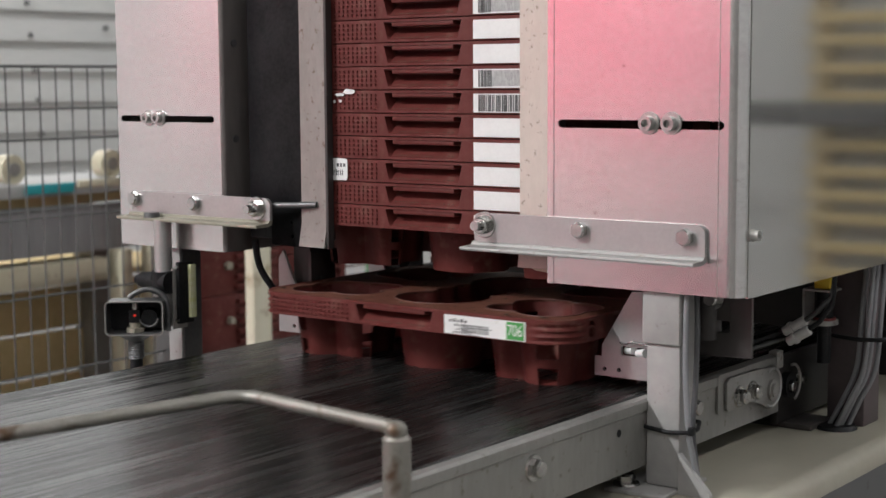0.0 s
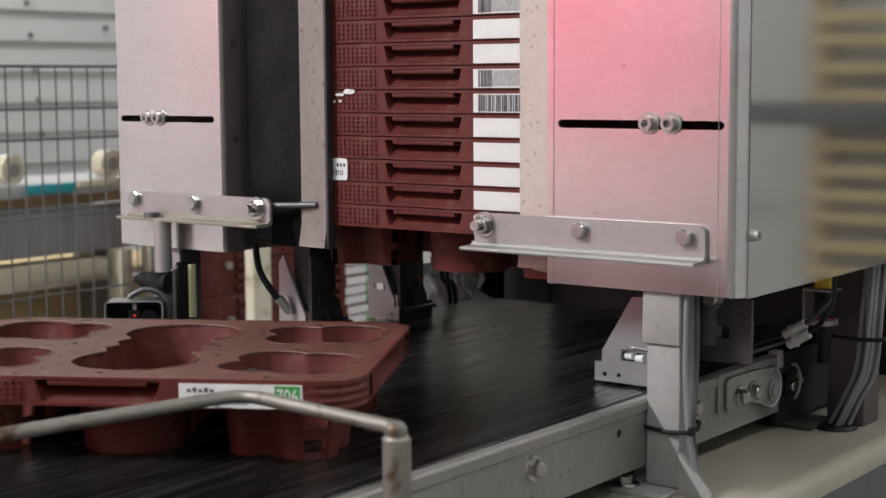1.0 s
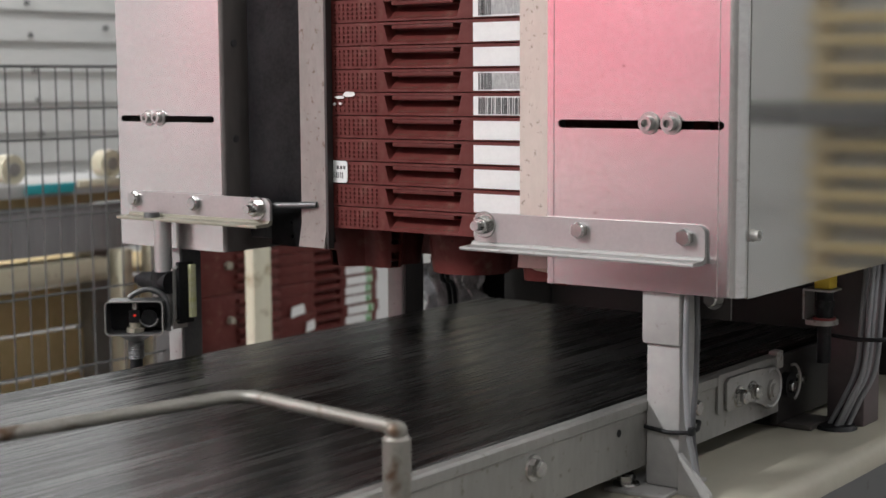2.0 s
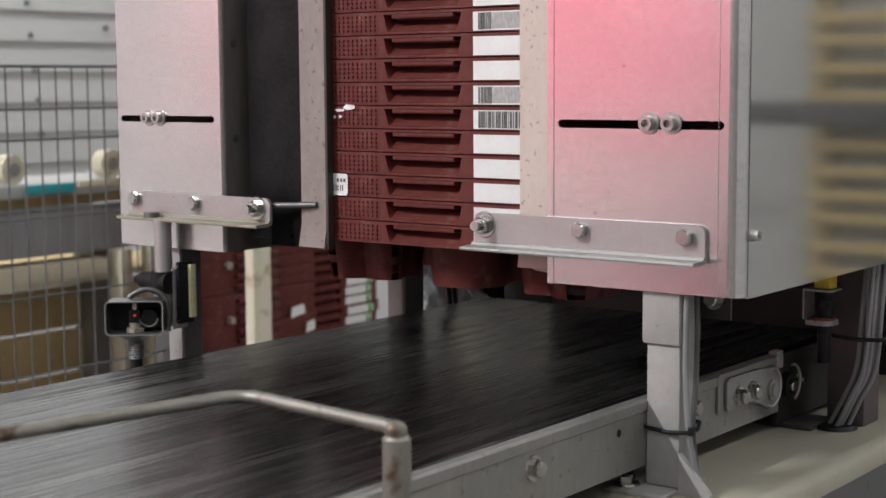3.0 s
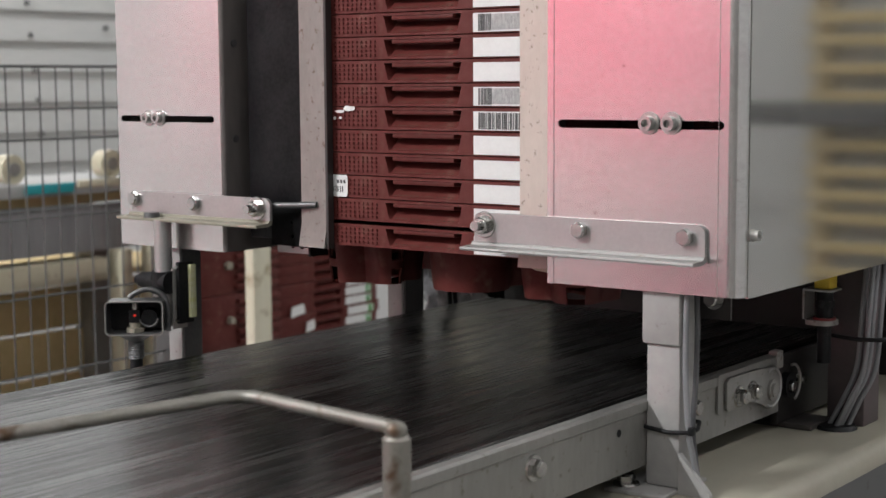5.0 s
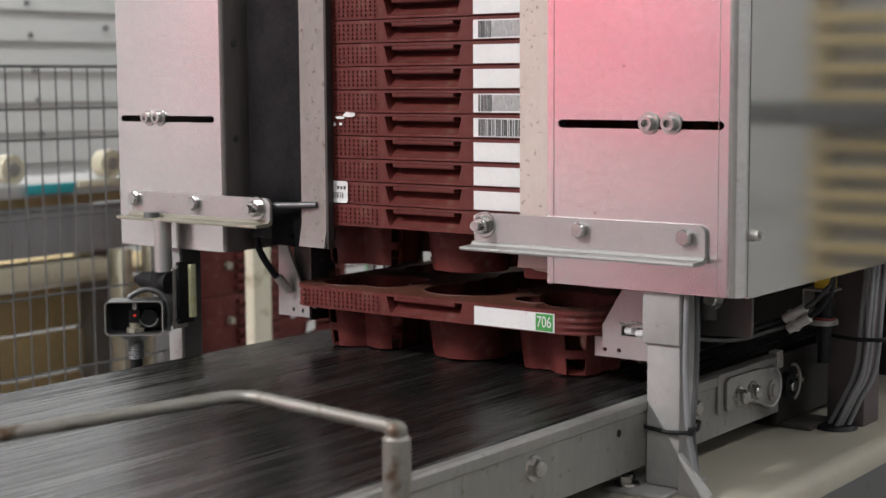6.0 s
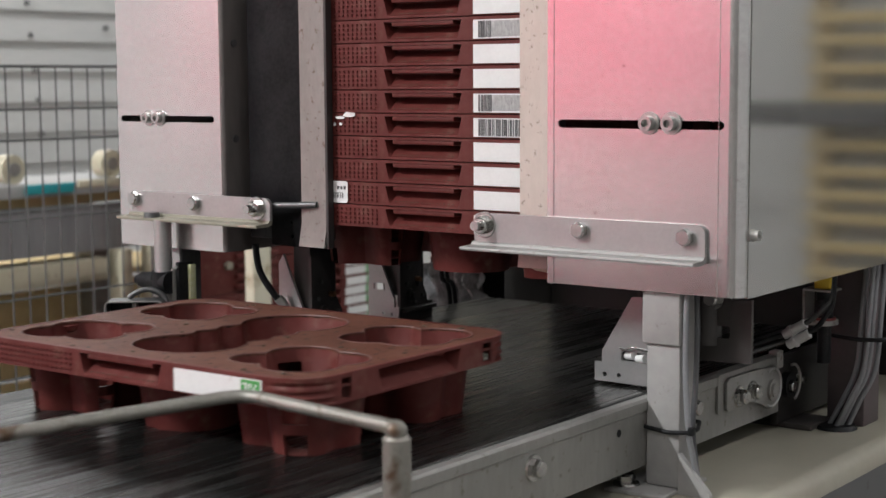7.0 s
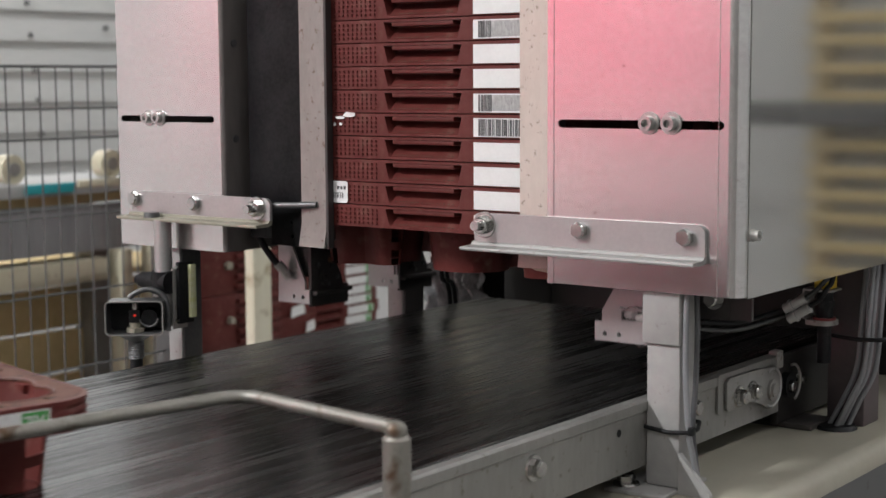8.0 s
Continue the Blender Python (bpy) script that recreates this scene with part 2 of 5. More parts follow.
def smooth_path(pts, steps=6):
    """More points along a smooth line through pts."""
    pts = [Vector(p) for p in pts]
    out = []
    for i in range(len(pts) - 1):
        p0, p1, p2, p3 = pts[max(i - 1, 0)], pts[i], pts[i + 1], pts[min(i + 2, len(pts) - 1)]
        for k in range(steps):
            t = k / steps
            out.append(0.5 * (2 * p1 + (p2 - p0) * t + (2 * p0 - 5 * p1 + 4 * p2 - p3) * t * t + (3 * p1 - p0 - 3 * p2 + p3) * t ** 3))
    return out + [pts[-1]]


def prism(bm, outline, axis, a, b, bevel=0.0):
    """An outline of two coordinates, drawn out along the third axis from a to b."""
    def at(p, d):
        return {"x": (d, p[0], p[1]), "y": (p[0], d, p[1]), "z": (p[0], p[1], d)}[axis]
    lo = [bm.verts.new(at(p, a)) for p in outline]
    hi = [bm.verts.new(at(p, b)) for p in outline]
    n = len(outline)
    fs = [bm.faces.new(lo), bm.faces.new(hi)] + [bm.faces.new((lo[i], lo[(i + 1) % n], hi[(i + 1) % n], hi[i])) for i in range(n)]
    if bevel:
        es = {e for f in fs for e in f.edges}
        bmesh.ops.bevel(bm, geom=list(es), offset=bevel, segments=2, affect="EDGES", profile=0.5)
    return bm


def plate_with_holes(bm, outline, holes, axis, a, b):
    """A plate of the given outline with holes through it, from a to b along the axis."""
    def at(p, d):
        return {"x": (d, p[0], p[1]), "y": (p[0], d, p[1]), "z": (p[0], p[1], d)}[axis]
    rings = []
    for d in (a, b):
        loops = [[bm.verts.new(at(p, d)) for p in loop] for loop in (outline, *holes)]
        es = [bm.edges.new((l[i], l[(i + 1) % len(l)])) for l in loops for i in range(len(l))]
        bmesh.ops.triangle_fill(bm, use_beauty=True, use_dissolve=False, edges=es)
        rings.append(loops)
    for l0, l1 in zip(*rings):
        for i in range(len(l0)):
            j = (i + 1) % len(l0)
            bm.faces.new((l0[i], l0[j], l1[j], l1[i]))
    return bm


def circle(x, y, r, n=12):
    return [(x + r * math.cos(2 * math.pi * k / n), y + r * math.sin(2 * math.pi * k / n)) for k in range(n)]


def rounded(x0, x1, y0, y1, r, n=5):
    """A rectangle's outline with round corners; r is one radius or four (from x1,y1 on, against the clock)."""
    rs = r if isinstance(r, tuple) else (r,) * 4
    out = []
    for (cx, cy, sx, sy, a0), q in zip(((x1, y1, -1, -1, 0), (x0, y1, 1, -1, 90), (x0, y0, 1, 1, 180), (x1, y0, -1, 1, 270)), rs):
        if q < 1e-5:
            out.append((cx, cy))
            continue
        for k in range(n + 1):
            a = radians(a0 + 90 * k / n)
            out.append((cx + sx * q + q * math.cos(a), cy + sy * q + q * math.sin(a)))
    return out

# ---- the hall ----


def slab(name, x0, x1, y0, y1, z0, z1, material, label, category):
    return tagged(mesh_object(name, box(bmesh.new(), x0, x1, y0, y1, z0, z1), material), label, category, "", "structure")


slab("floor", -5.2, 4.6, -4.6, 5.6, -0.1, 0.0, CONCRETE, "grey worn concrete floor of the packing hall", "floor")
slab("ceiling", -5.2, 4.6, -4.6, 5.6, 4.5, 4.6, WALL, "pale grey sheet ceiling of the packing hall", "ceiling")
wall_west = slab("wall_west", -3.35, -3.2, -0.8, 4.15, 0.0, 4.5, WALL, "pale grey wall clad in horizontal boards", "wall")
# unseen walls; the concrete ones are kept darker to dim the belt's reflections
slab("wall_southwest", -3.35, -3.2, -4.5, -0.805, 0.0, 1.75, WALL, "pale grey painted lower wall of the hall", "wall")
slab("wall_southwest_upper", -3.35, -3.2, -4.5, -0.805, 1.752, 4.5, CONCRETE, "unseen darker upper hall wall that dims the belt's reflection", "wall")
slab("wall_northwest", -3.35, -3.2, 4.155, 5.5, 0.0, 4.5, CONCRETE, "plain grey concrete hall wall", "wall")
slab("wall_north", -5.2, 4.6, 5.5, 5.6, 0.0, 4.5, WALL, "plain pale grey hall wall", "wall")
slab("wall_east", 4.5, 4.6, -4.5, 5.5, 0.0, 4.5, WALL, "plain pale grey hall wall", "wall")
slab("wall_south", -5.2, 4.6, -4.6, -4.5, 0.0, 4.5, CONCRETE, "plain grey concrete hall wall", "wall")
# unseen panels added for the pink and grey that the steel mirrors
slab("red_reflector_1", -3.15, -1.75, -4.49, -4.46, 0.0, 2.5, WALL_RED, "unseen pale red panel added for the steel to mirror pink", "door")
slab("red_reflector_2", -3.19, -3.16, -4.3, -3.1, 0.9, 2.15, WALL_RED, "second unseen pale red panel added for the left tower to mirror", "hatch")
slab("grey_reflector", -3.15, -1.75, -4.455, -4.445, 0.0, 0.78, WALL, "unseen grey panel added to grey the foot of the mirrored pink", "kick plate")

# lap boards where the west wall shows; unseen upper ones whitened for belt reflections
for i in range(16):
    z0 = 0.62 + 0.098 * i
    bm = bmesh.new()
    prism(bm, [(-3.2, z0), (-3.2, z0 + 0.104), (-3.192, z0 + 0.104), (-3.182, z0)], "y", 0.6, 4.14)
    part("board", bm, WALLBOARD if i < 9 else WALL_WHITE, wall_west, smooth=None)


def ceiling_light(x, y, z):
    t = thing("ceiling_light", "white twin tube light added out of view, switched on", "ceiling light", (x, y, z + 0.02), "ceiling lights")
    for sy in (-0.6, 0.6):
        part("hanger", rod(bmesh.new(), (0, sy, 0.2), (0, sy, 4.5 - z - 0.02), 0.006), ZINC, t)
    part("housing", box(bmesh.new(), -0.1, 0.1, -0.78, 0.78, 0.05, 0.2, 0.01), PAPER, t)
    for sx in (-0.05, 0.05):
        part("tube", rod(bmesh.new(), (sx, -0.74, 0.02), (sx, 0.74, 0.02), 0.014, n=10), GLOW, t)


m, nt, b = mat("lamp_glow", 0.4)
b.inputs["Base Color"].default_value = (0.9, 0.9, 0.88, 1)
b.inputs["Emission Color"].default_value = (1, 0.97, 0.92, 1)
b.inputs["Emission Strength"].default_value = 8
GLOW = m
for lx, ly, lz, watts in LAMP_ROWS:
    ceiling_light(lx, ly, lz)

# ---- conveyor ----
conveyor = thing("belt_conveyor", "black rubber belt conveyor with grey steel side rails", "conveyor")
bm = bmesh.new()
prism(bm, [(-0.243, 0.794), (-0.243, 0.7985), (-0.240, 0.80), (0.220, 0.80), (0.2225, 0.7985), (0.2225, 0.794)], "y", -2.2, 0.44)
part("belt", bm, RUBBER, conveyor, "black rubber belt worn in streaks", None)
part("bed", box(bmesh.new(), -0.235, 0.175, -2.2, 0.42, 0.70, 0.792), RAIL, conveyor)
bm = bmesh.new()
prism(bm, [(0.224, 0.742), (0.224, 0.7975), (0.226, 0.8005), (0.234, 0.8005), (0.2365, 0.7985), (0.2365, 0.7905), (0.2345, 0.789), (0.2345, 0.742)], "y", -2.2, 0.274)
part("side_rail", bm, RAIL, conveyor)
bm = bmesh.new()
prism(bm, [(-0.245, 0.70), (-0.245, 0.791), (-0.247, 0.793), (-0.258, 0.793), (-0.26, 0.791), (-0.26, 0.70)], "y", -2.2, 0.40)
part("side_rail", bm, RAIL, conveyor)
for lx, ly in ((-0.2, -1.9), (0.18, -1.9), (-0.2, 0.2), (0.18, 0.2)):
    part("leg", box(bmesh.new(), lx - 0.025, lx + 0.025, ly - 0.025, ly + 0.025, 0, 0.72, 0.003), RAIL, conveyor)
part("end_roller", rod(bmesh.new(), (-0.24, 0.425, 0.765), (0.225, 0.425, 0.765), 0.033, n=24), DULL, conveyor)


def hexbolt(parent, at, axis, size=0.013, head=0.0075, washer=True, name="bolt", stud=0.0):
    """A hex head on a washer; axis points out of the surface."""
    axis = Vector(axis).normalized()
    at = Vector(at)
    bm = bmesh.new()
    z = 0.0
    if washer:
        rod(bm, at, at + axis * 0.0018, size * 0.85, size * 0.8, n=24)
        z = 0.0018
    rod(bm, at + axis * z, at + axis * (z + head * 0.8), size * 0.577, n=6)
    rod(bm, at + axis * (z + head * 0.8), at + axis * (z + head), size * 0.515, size * 0.44, 24)
    if stud:
        rod(bm, at, at + axis * (z + head + stud), size * 0.31, n=14)
    return part(name, bm, ZINC, parent, "", 25)


def capscrew(parent, at, axis, r=0.0062, head=0.008, washer=0.0095, material=None):
    axis, at = Vector(axis).normalized(), Vector(at)
    bm = bmesh.new()
    rod(bm, at, at + axis * 0.0016, washer, n=24)
    n = 20
    q = axis.to_track_quat("Z", "Y").to_matrix()
    rings = []
    for rr, zz, k in ((r, 0.0016, n), (r, head, n), (r * 0.55, head, n), (r * 0.5, head * 0.45, n)):
        rings.append([bm.verts.new(at + q @ Vector((rr * math.cos(2 * math.pi * i / k), rr * math.sin(2 * math.pi * i / k), zz))) for i in range(k)])
    for a, c in zip(rings, rings[1:]):
        for i in range(n):
            bm.faces.new((a[i], a[(i + 1) % n], c[(i + 1) % n], c[i]))
    bm.faces.new(rings[-1])
    return part("cap_screw", bm, material or CAPSTEEL, parent, "", 30)


hexbolt(conveyor, (0.2345, -0.166, 0.7758), (1, 0, 0))
hexbolt(conveyor, (0.2345, 0.091, 0.7787), (1, 0, 0))
# proud black disc that gives the dark of a drilled hole
part("hole_disc", rod(bmesh.new(), (0.2343, -0.0367, 0.7783), (0.2347, -0.0367, 0.7783), 0.0034, n=16), BLACKP, conveyor, "black disc in place of a drilled hole")
# belt tensioner plate
bm = bmesh.new()
prism(bm, rounded(0.138, 0.248, 0.7625, 0.8, 0.004), "x", 0.2345, 0.237)
tens = part("tensioner_plate", bm, RAIL, conveyor)
bm = bmesh.new()
arc = [(0.2465 + 0.0222 * math.cos(radians(a)), 0.7718 + 0.0215 * math.sin(radians(a))) for a in range(-125, 116, 12)]
prism(bm, [(0.150, 0.7665), (0.155, 0.7635), (0.200, 0.7655), (0.222, 0.7605)] + arc + [(0.215, 0.7945), (0.157, 0.7955), (0.150, 0.792)], "x", 0.237, 0.2405, 0.0008)
part("slotted_plate", bm, RAIL, tens)
bm = bmesh.new()
ring = [(0.2405, 0.2468 + 0.0195 * math.cos(radians(a)), 0.7716 + 0.019 * math.sin(radians(a))) for a in range(-120, 121, 10)]
sweep(bm, ring, 0.0013, 8)
part("pressed_rim", bm, BRACKET, tens)
hexbolt(tens, (0.2405, 0.1745, 0.7748), (1, 0, 0), 0.0125)
hexbolt(tens, (0.2405, 0.2015, 0.7753), (1, 0, 0), 0.0125)
bm = bmesh.new()
rod(bm, (0.2405, 0.2455, 0.7695), (0.243, 0.2455, 0.7695), 0.0105, n=24)
rod(bm, (0.243, 0.2455, 0.7695), (0.2455, 0.2455, 0.7695), 0.0072, n=20)
part("shaft_end", bm, DULL, tens)
bm = bmesh.new()
box(bm, 0.2285, 0.2385, 0.262, 0.276, 0.8005, 0.8045, 0.001)
box(bm, 0.236, 0.2385, 0.262, 0.276, 0.787, 0.8005, 0.0008)
part("lug", bm, DULL, conveyor, "bent steel lug")

# turning bar over the belt
bar = thing("turning_bar", "bent bare steel bar standing across the belt on a round post", "bar")
bm = bmesh.new()
sweep(bm, [(0.3002, -0.4130, 0.862), (0.1507, -0.3950, 0.862), (0.1123, -0.5901, 0.862), (0.0793, -0.8135, 0.862)], 0.0045, 14, 8, 0.022)
bmesh.ops.create_uvsphere(bm, u_segments=16, v_segments=10, radius=0.0072, matrix=Matrix.Translation((0.2988, -0.4123, 0.8596)))
part("rod", bm, TUBE, bar)
bm = bmesh.new()
rod(bm, (0.2985, -0.4116, 0.7217), (0.2985, -0.4116, 0.8548), 0.0090, n=24)
rod(bm, (0.2985, -0.4116, 0.8548), (0.2985, -0.4116, 0.8586), 0.0090, 0.0056, 24)
part("post", bm, TUBE, bar)

# cream frame channel beside the belt
bm = bmesh.new()
pts = [(0.18, 0.7215), (0.322, 0.7215)] + [(0.322 + 0.016 * math.sin(radians(a)), 0.7055 + 0.016 * math.cos(radians(a))) for a in range(15, 91, 15)] + [(0.338, 0.7), (0.333, 0.7), (0.322, 0.716), (0.18, 0.716)]
prism(bm, pts, "y", -0.9, 0.9)
channel = thing("frame_channel", "cream painted steel frame channel beside the belt", "machine frame")
part("top_sheet", bm, CREAM, channel, "", 40)
# the front face is a darker grey than the cream top
part("apron", box(bmesh.new(), 0.3335, 0.3375, -0.9, 0.9, 0.55, 0.6995), APRON, channel, "dark grey apron")
for ly in (-0.85, 0.8):
    part("leg", box(bmesh.new(), 0.24, 0.32, ly, ly + 0.08, 0, 0.716, 0.004), CREAM, channel)

# support post of the tower
post = thing("support_post", "grey painted square support post with a gusset foot", "post")
part("sleeve", box(bmesh.new(), 0.2316, 0.2685, 0.004, 0.041, 0.849, 0.905, 0.003), PAINTGREY, post)
part("tube", box(bmesh.new(), 0.2346, 0.2672, 0.008, 0.0375, 0.7255, 0.855, 0.0025), PAINTGREY, post)
bm = bmesh.new()
prism(bm, [(0.2674, 0.757), (0.2684, 0.757), (0.2975, 0.7255), (0.2975, 0.7218), (0.2674, 0.7218)], "y", 0.006, 0.011)
part("gusset", bm, PAINTGREY, post)
part("foot_plate", box(bmesh.new(), 0.2105, 0.2672, -0.021, 0.06, 0.7217, 0.7253, 0.001), PAINTGREY, post)
hexbolt(post, (0.2215, -0.002, 0.7255), (0, 0, 1), 0.014)

# ---- towers ----
FRONT, TOP = 0.0, 1.75


def slot_outline(x0, x1, zc, r):
    return [(x1 - r + r * math.cos(radians(a)), zc + r * math.sin(radians(a))) for a in range(-90, 91, 30)] + [(x0 + r + r * math.cos(radians(a)), zc + r * math.sin(radians(a))) for a in range(90, 271, 30)]


left_tower = thing("stacker_tower", "stainless steel tower box of the tray destacker, dark inner cheek", "machine tower", None, "destacker towers")
bm = bmesh.new()
plate_with_holes(bm, [(-0.4245, 0.8965), (-0.2665, 0.8965), (-0.2665, TOP), (-0.4245, TOP)], [slot_outline(-0.4195, -0.2755, 1.0347, 0.0034)], "y", FRONT, 0.003)
part("front_plate", bm, STEEL, left_tower, "brushed stainless plate with a pink sheen", None)
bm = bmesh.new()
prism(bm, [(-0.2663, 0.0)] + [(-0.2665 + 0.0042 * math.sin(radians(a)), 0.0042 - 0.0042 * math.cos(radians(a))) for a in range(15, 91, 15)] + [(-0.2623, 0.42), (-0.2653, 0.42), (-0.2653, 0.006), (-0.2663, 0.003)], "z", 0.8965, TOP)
part("inner_cheek", bm, CHEEK, left_tower, "steel cheek, its shade put into a dark colour")
part("outer_cheek", box(bmesh.new(), -0.4245, -0.4215, 0.0032, 0.42, 0.8965, TOP), STEEL, left_tower)
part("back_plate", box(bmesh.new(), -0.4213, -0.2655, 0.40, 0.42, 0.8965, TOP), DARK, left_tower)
for cz in (1.0145, 1.1135, 1.22):
    capscrew(left_tower, (-0.2623, 0.017, cz), (1, 0, 0), 0.0026, 0.0014, 0.004, GUNMETAL)

right_tower = thing("stacker_tower", "stainless steel tower box of the tray destacker, smooth side sheet", "machine tower", None, "destacker towers")
bm = bmesh.new()
plate_with_holes(bm, [(0.1454, 0.895), (0.3135, 0.895), (0.3135, TOP), (0.1454, TOP)], [slot_outline(0.1495, 0.3095, 1.0357, 0.0036)], "y", FRONT, 0.003)
part("front_plate", bm, STEEL, right_tower, "brushed stainless plate with a pink sheen", None)
bm = bmesh.new()
prism(bm, [(0.3135, 0.0)] + [(0.3135 + 0.0115 * math.sin(radians(a)), 0.0115 - 0.0115 * math.cos(radians(a))) for a in range(10, 91, 10)] + [(0.325, 0.014), (0.322, 0.014), (0.3215, 0.009), (0.3135, 0.003)], "z", 0.895, TOP)
part("corner", bm, STEEL, right_tower, "rounded stainless corner")
part("side_sheet", box(bmesh.new(), 0.3225, 0.3256, 0.0143, 0.56, 0.8935, TOP), STEEL_SIDE, right_tower, "smooth grey side sheet with dull reflections", None)
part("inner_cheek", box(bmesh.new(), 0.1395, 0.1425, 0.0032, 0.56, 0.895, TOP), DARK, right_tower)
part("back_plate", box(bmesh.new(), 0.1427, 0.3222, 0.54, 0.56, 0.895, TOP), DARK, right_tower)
part("edge_fold", box(bmesh.new(), 0.1388, 0.1452, -0.0006, 0.0030, 0.8945, TOP), STEEL, right_tower, "folded edge", None)
part("fold_line", box(bmesh.new(), 0.3046, 0.3050, -0.0003, 0.0, 0.8952, TOP), DULL, right_tower)
capscrew(right_tower, (0.3256, 0.021, 0.9455), (1, 0, 0), 0.0046, 0.0065, 0.0052)
for x in (-0.3745, -0.3575):
    capscrew(left_tower, (x, FRONT, 1.0357), (0, -1, 0), 0.0055, 0.008, 0.0085)
for x in (0.2405, 0.2615):
    capscrew(right_tower, (x, FRONT, 1.037), (0, -1, 0), 0.0062, 0.009, 0.0095)


def bracket(x0, x1, zt, zb, bolts, nut, flange):
    """A folded angle bracket bolted on a tower's front."""
    t = thing("angle_bracket", "folded stainless angle bracket with bolts", "bracket", None, "guide brackets")
    bm = bmesh.new()
    prism(bm, rounded(x0, x1, zb + 0.004, zt, (0.008, 0.006, 0.0, 0.0)), "y", -0.0041, -0.0004, 0.0)
    part("face", bm, BRACKET, t)
    bm = bmesh.new()
    prof = [(-0.0004, zb + 0.004), (-0.0041, zb + 0.004)] + [(-0.0066 - 0.0025 * math.sin(radians(a)) + 0.0025, zb + 0.004 - 0.0035 * (1 - math.cos(radians(a)))) for a in range(20, 91, 20)] + [(-0.024, zb + 0.0005), (-0.0245, zb - 0.001), (-0.024, zb - 0.0025), (-0.007, zb - 0.0025), (-0.0015, zb - 0.0005)]
    prism(bm, prof, "x", x0 - 0.002, x1)
    part("flange", bm, flange, t)
    for bx, bz in bolts:
        hexbolt(t, (bx, -0.0041, bz), (0, -1, 0), 0.013, 0.0075, False)
    hexbolt(t, (nut[0], -0.0041, nut[1]), (0, -1, 0), 0.0145, 0.008, True, "nut", 0.007)
    return t


bl = bracket(-0.402, -0.1945, 0.956, 0.9295, ((-0.3945, 0.9482), (-0.302, 0.9466)), (-0.2123, 0.9453), FLANGE)
bm = bmesh.new()
rod(bm, (-0.357, -0.016, 0.930), (-0.357, -0.016, 0.9355), 0.0088, 0.0078, 18)
part("round_bolt", bm, GUNMETAL, bl)
br = bracket(0.0615, 0.2955, 0.954, 0.9238, ((0.1757, 0.9441), (0.2784, 0.9436)), (0.0732, 0.9433), FLANGE_STEEL)

# guide strips beside the stack
gl = thing("guide_strip", "upright galvanised guide strip with a bent foot", "guide strip", None, "guide strips")
bm = bmesh.new()
prism(bm, [(0.014, TOP), (0.0165, TOP), (0.0165, 0.932), (0.0115, 0.9075), (0.009, 0.908), (0.014, 0.932)], "x", -0.1675, -0.1335)
part("strip", bm, GUIDE_DARK, gl)
part("edge_fold", box(bmesh.new(), -0.1335, -0.1305, 0.0125, 0.021, 0.907, TOP), DARK, gl)
part("stay_rod", rod(bmesh.new(), (-0.205, 0.004, 0.9475), (-0.146, 0.0135, 0.9505), 0.0033, n=14), GUNMETAL, gl)
sg = thing("side_guide", "black steel side guide with a drilled foot bracket", "guide")
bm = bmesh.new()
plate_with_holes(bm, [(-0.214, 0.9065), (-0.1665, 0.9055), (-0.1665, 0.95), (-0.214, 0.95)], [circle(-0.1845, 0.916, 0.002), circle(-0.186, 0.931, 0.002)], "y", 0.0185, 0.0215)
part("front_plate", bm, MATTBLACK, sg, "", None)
# added plate: its black gives the gap's shade and hides the raised claws
part("gap_plate", box(bmesh.new(), -0.2470, -0.1745, 0.0216, 0.0236, 0.912, TOP, 0.0006), BLACKP, sg, "black upright plate added to fill the dark gap")
gr = thing("guide_strip", "upright galvanised guide strip with a bent foot", "guide strip", None, "guide strips")
bm = bmesh.new()
prism(bm, [(0.014, TOP), (0.0165, TOP), (0.0165, 0.928), (0.0125, 0.9045), (0.010, 0.905), (0.014, 0.928)], "x", 0.0995, 0.139)
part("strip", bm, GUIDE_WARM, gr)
part("stay_rod", rod(bmesh.new(), (0.0732, -0.002, 0.9433), (0.1, 0.0135, 0.944), 0.0033, n=14), ZINC, gr)

# ---- trays ----
TH, RIM = 0.0645, 0.0215
HX, HY = 0.186, 0.15
XL, XR, YB = -0.181, 0.191, 0.117  # the tray's ends and back; its front is at -HY


def union_loop(circles, n=48):
    """The outline round the first circle's centre that encloses all the circles."""
    cx, cy = circles[0][:2]
    out = []
    for k in range(n):
        a = 2 * math.pi * k / n
        ux, uy = math.cos(a), math.sin(a)
        best = 0.0
        for x, y, r in circles:
            dx, dy = x - cx, y - cy
            bq = ux * dx + uy * dy
            disc = bq * bq - (dx * dx + dy * dy - r * r)
            if disc >= 0:
                best = max(best, bq + math.sqrt(disc))
        out.append((cx + ux * best, cy + uy * best))
    return out


def peanut():
    """Two pot holes run together, with small notches at the waist."""
    ys = [-0.121 + 0.242 * k / 40 for k in range(41)]
    half = []
    for y in ys:
        w = max(math.sqrt(max(0.0, 0.0505 ** 2 - (y - c) ** 2)) for c in (-0.0705, 0.0705))
        w = max(w, (0.040 - 0.0035 * math.cos(abs(y) * 190)) if abs(y) < 0.045 else 0.0)
        half.append(w)
    right = [(w, y) for w, y in zip(half, ys)][1:-1]
    tip = [(math.sin(a) * 0.012, 0.0705 + 0.0505 * 1.0) for a in (0.0,)]
    left = [(-w, y) for w, y in reversed(right)]
    return [(0.0, -0.121)] + right + tip + left


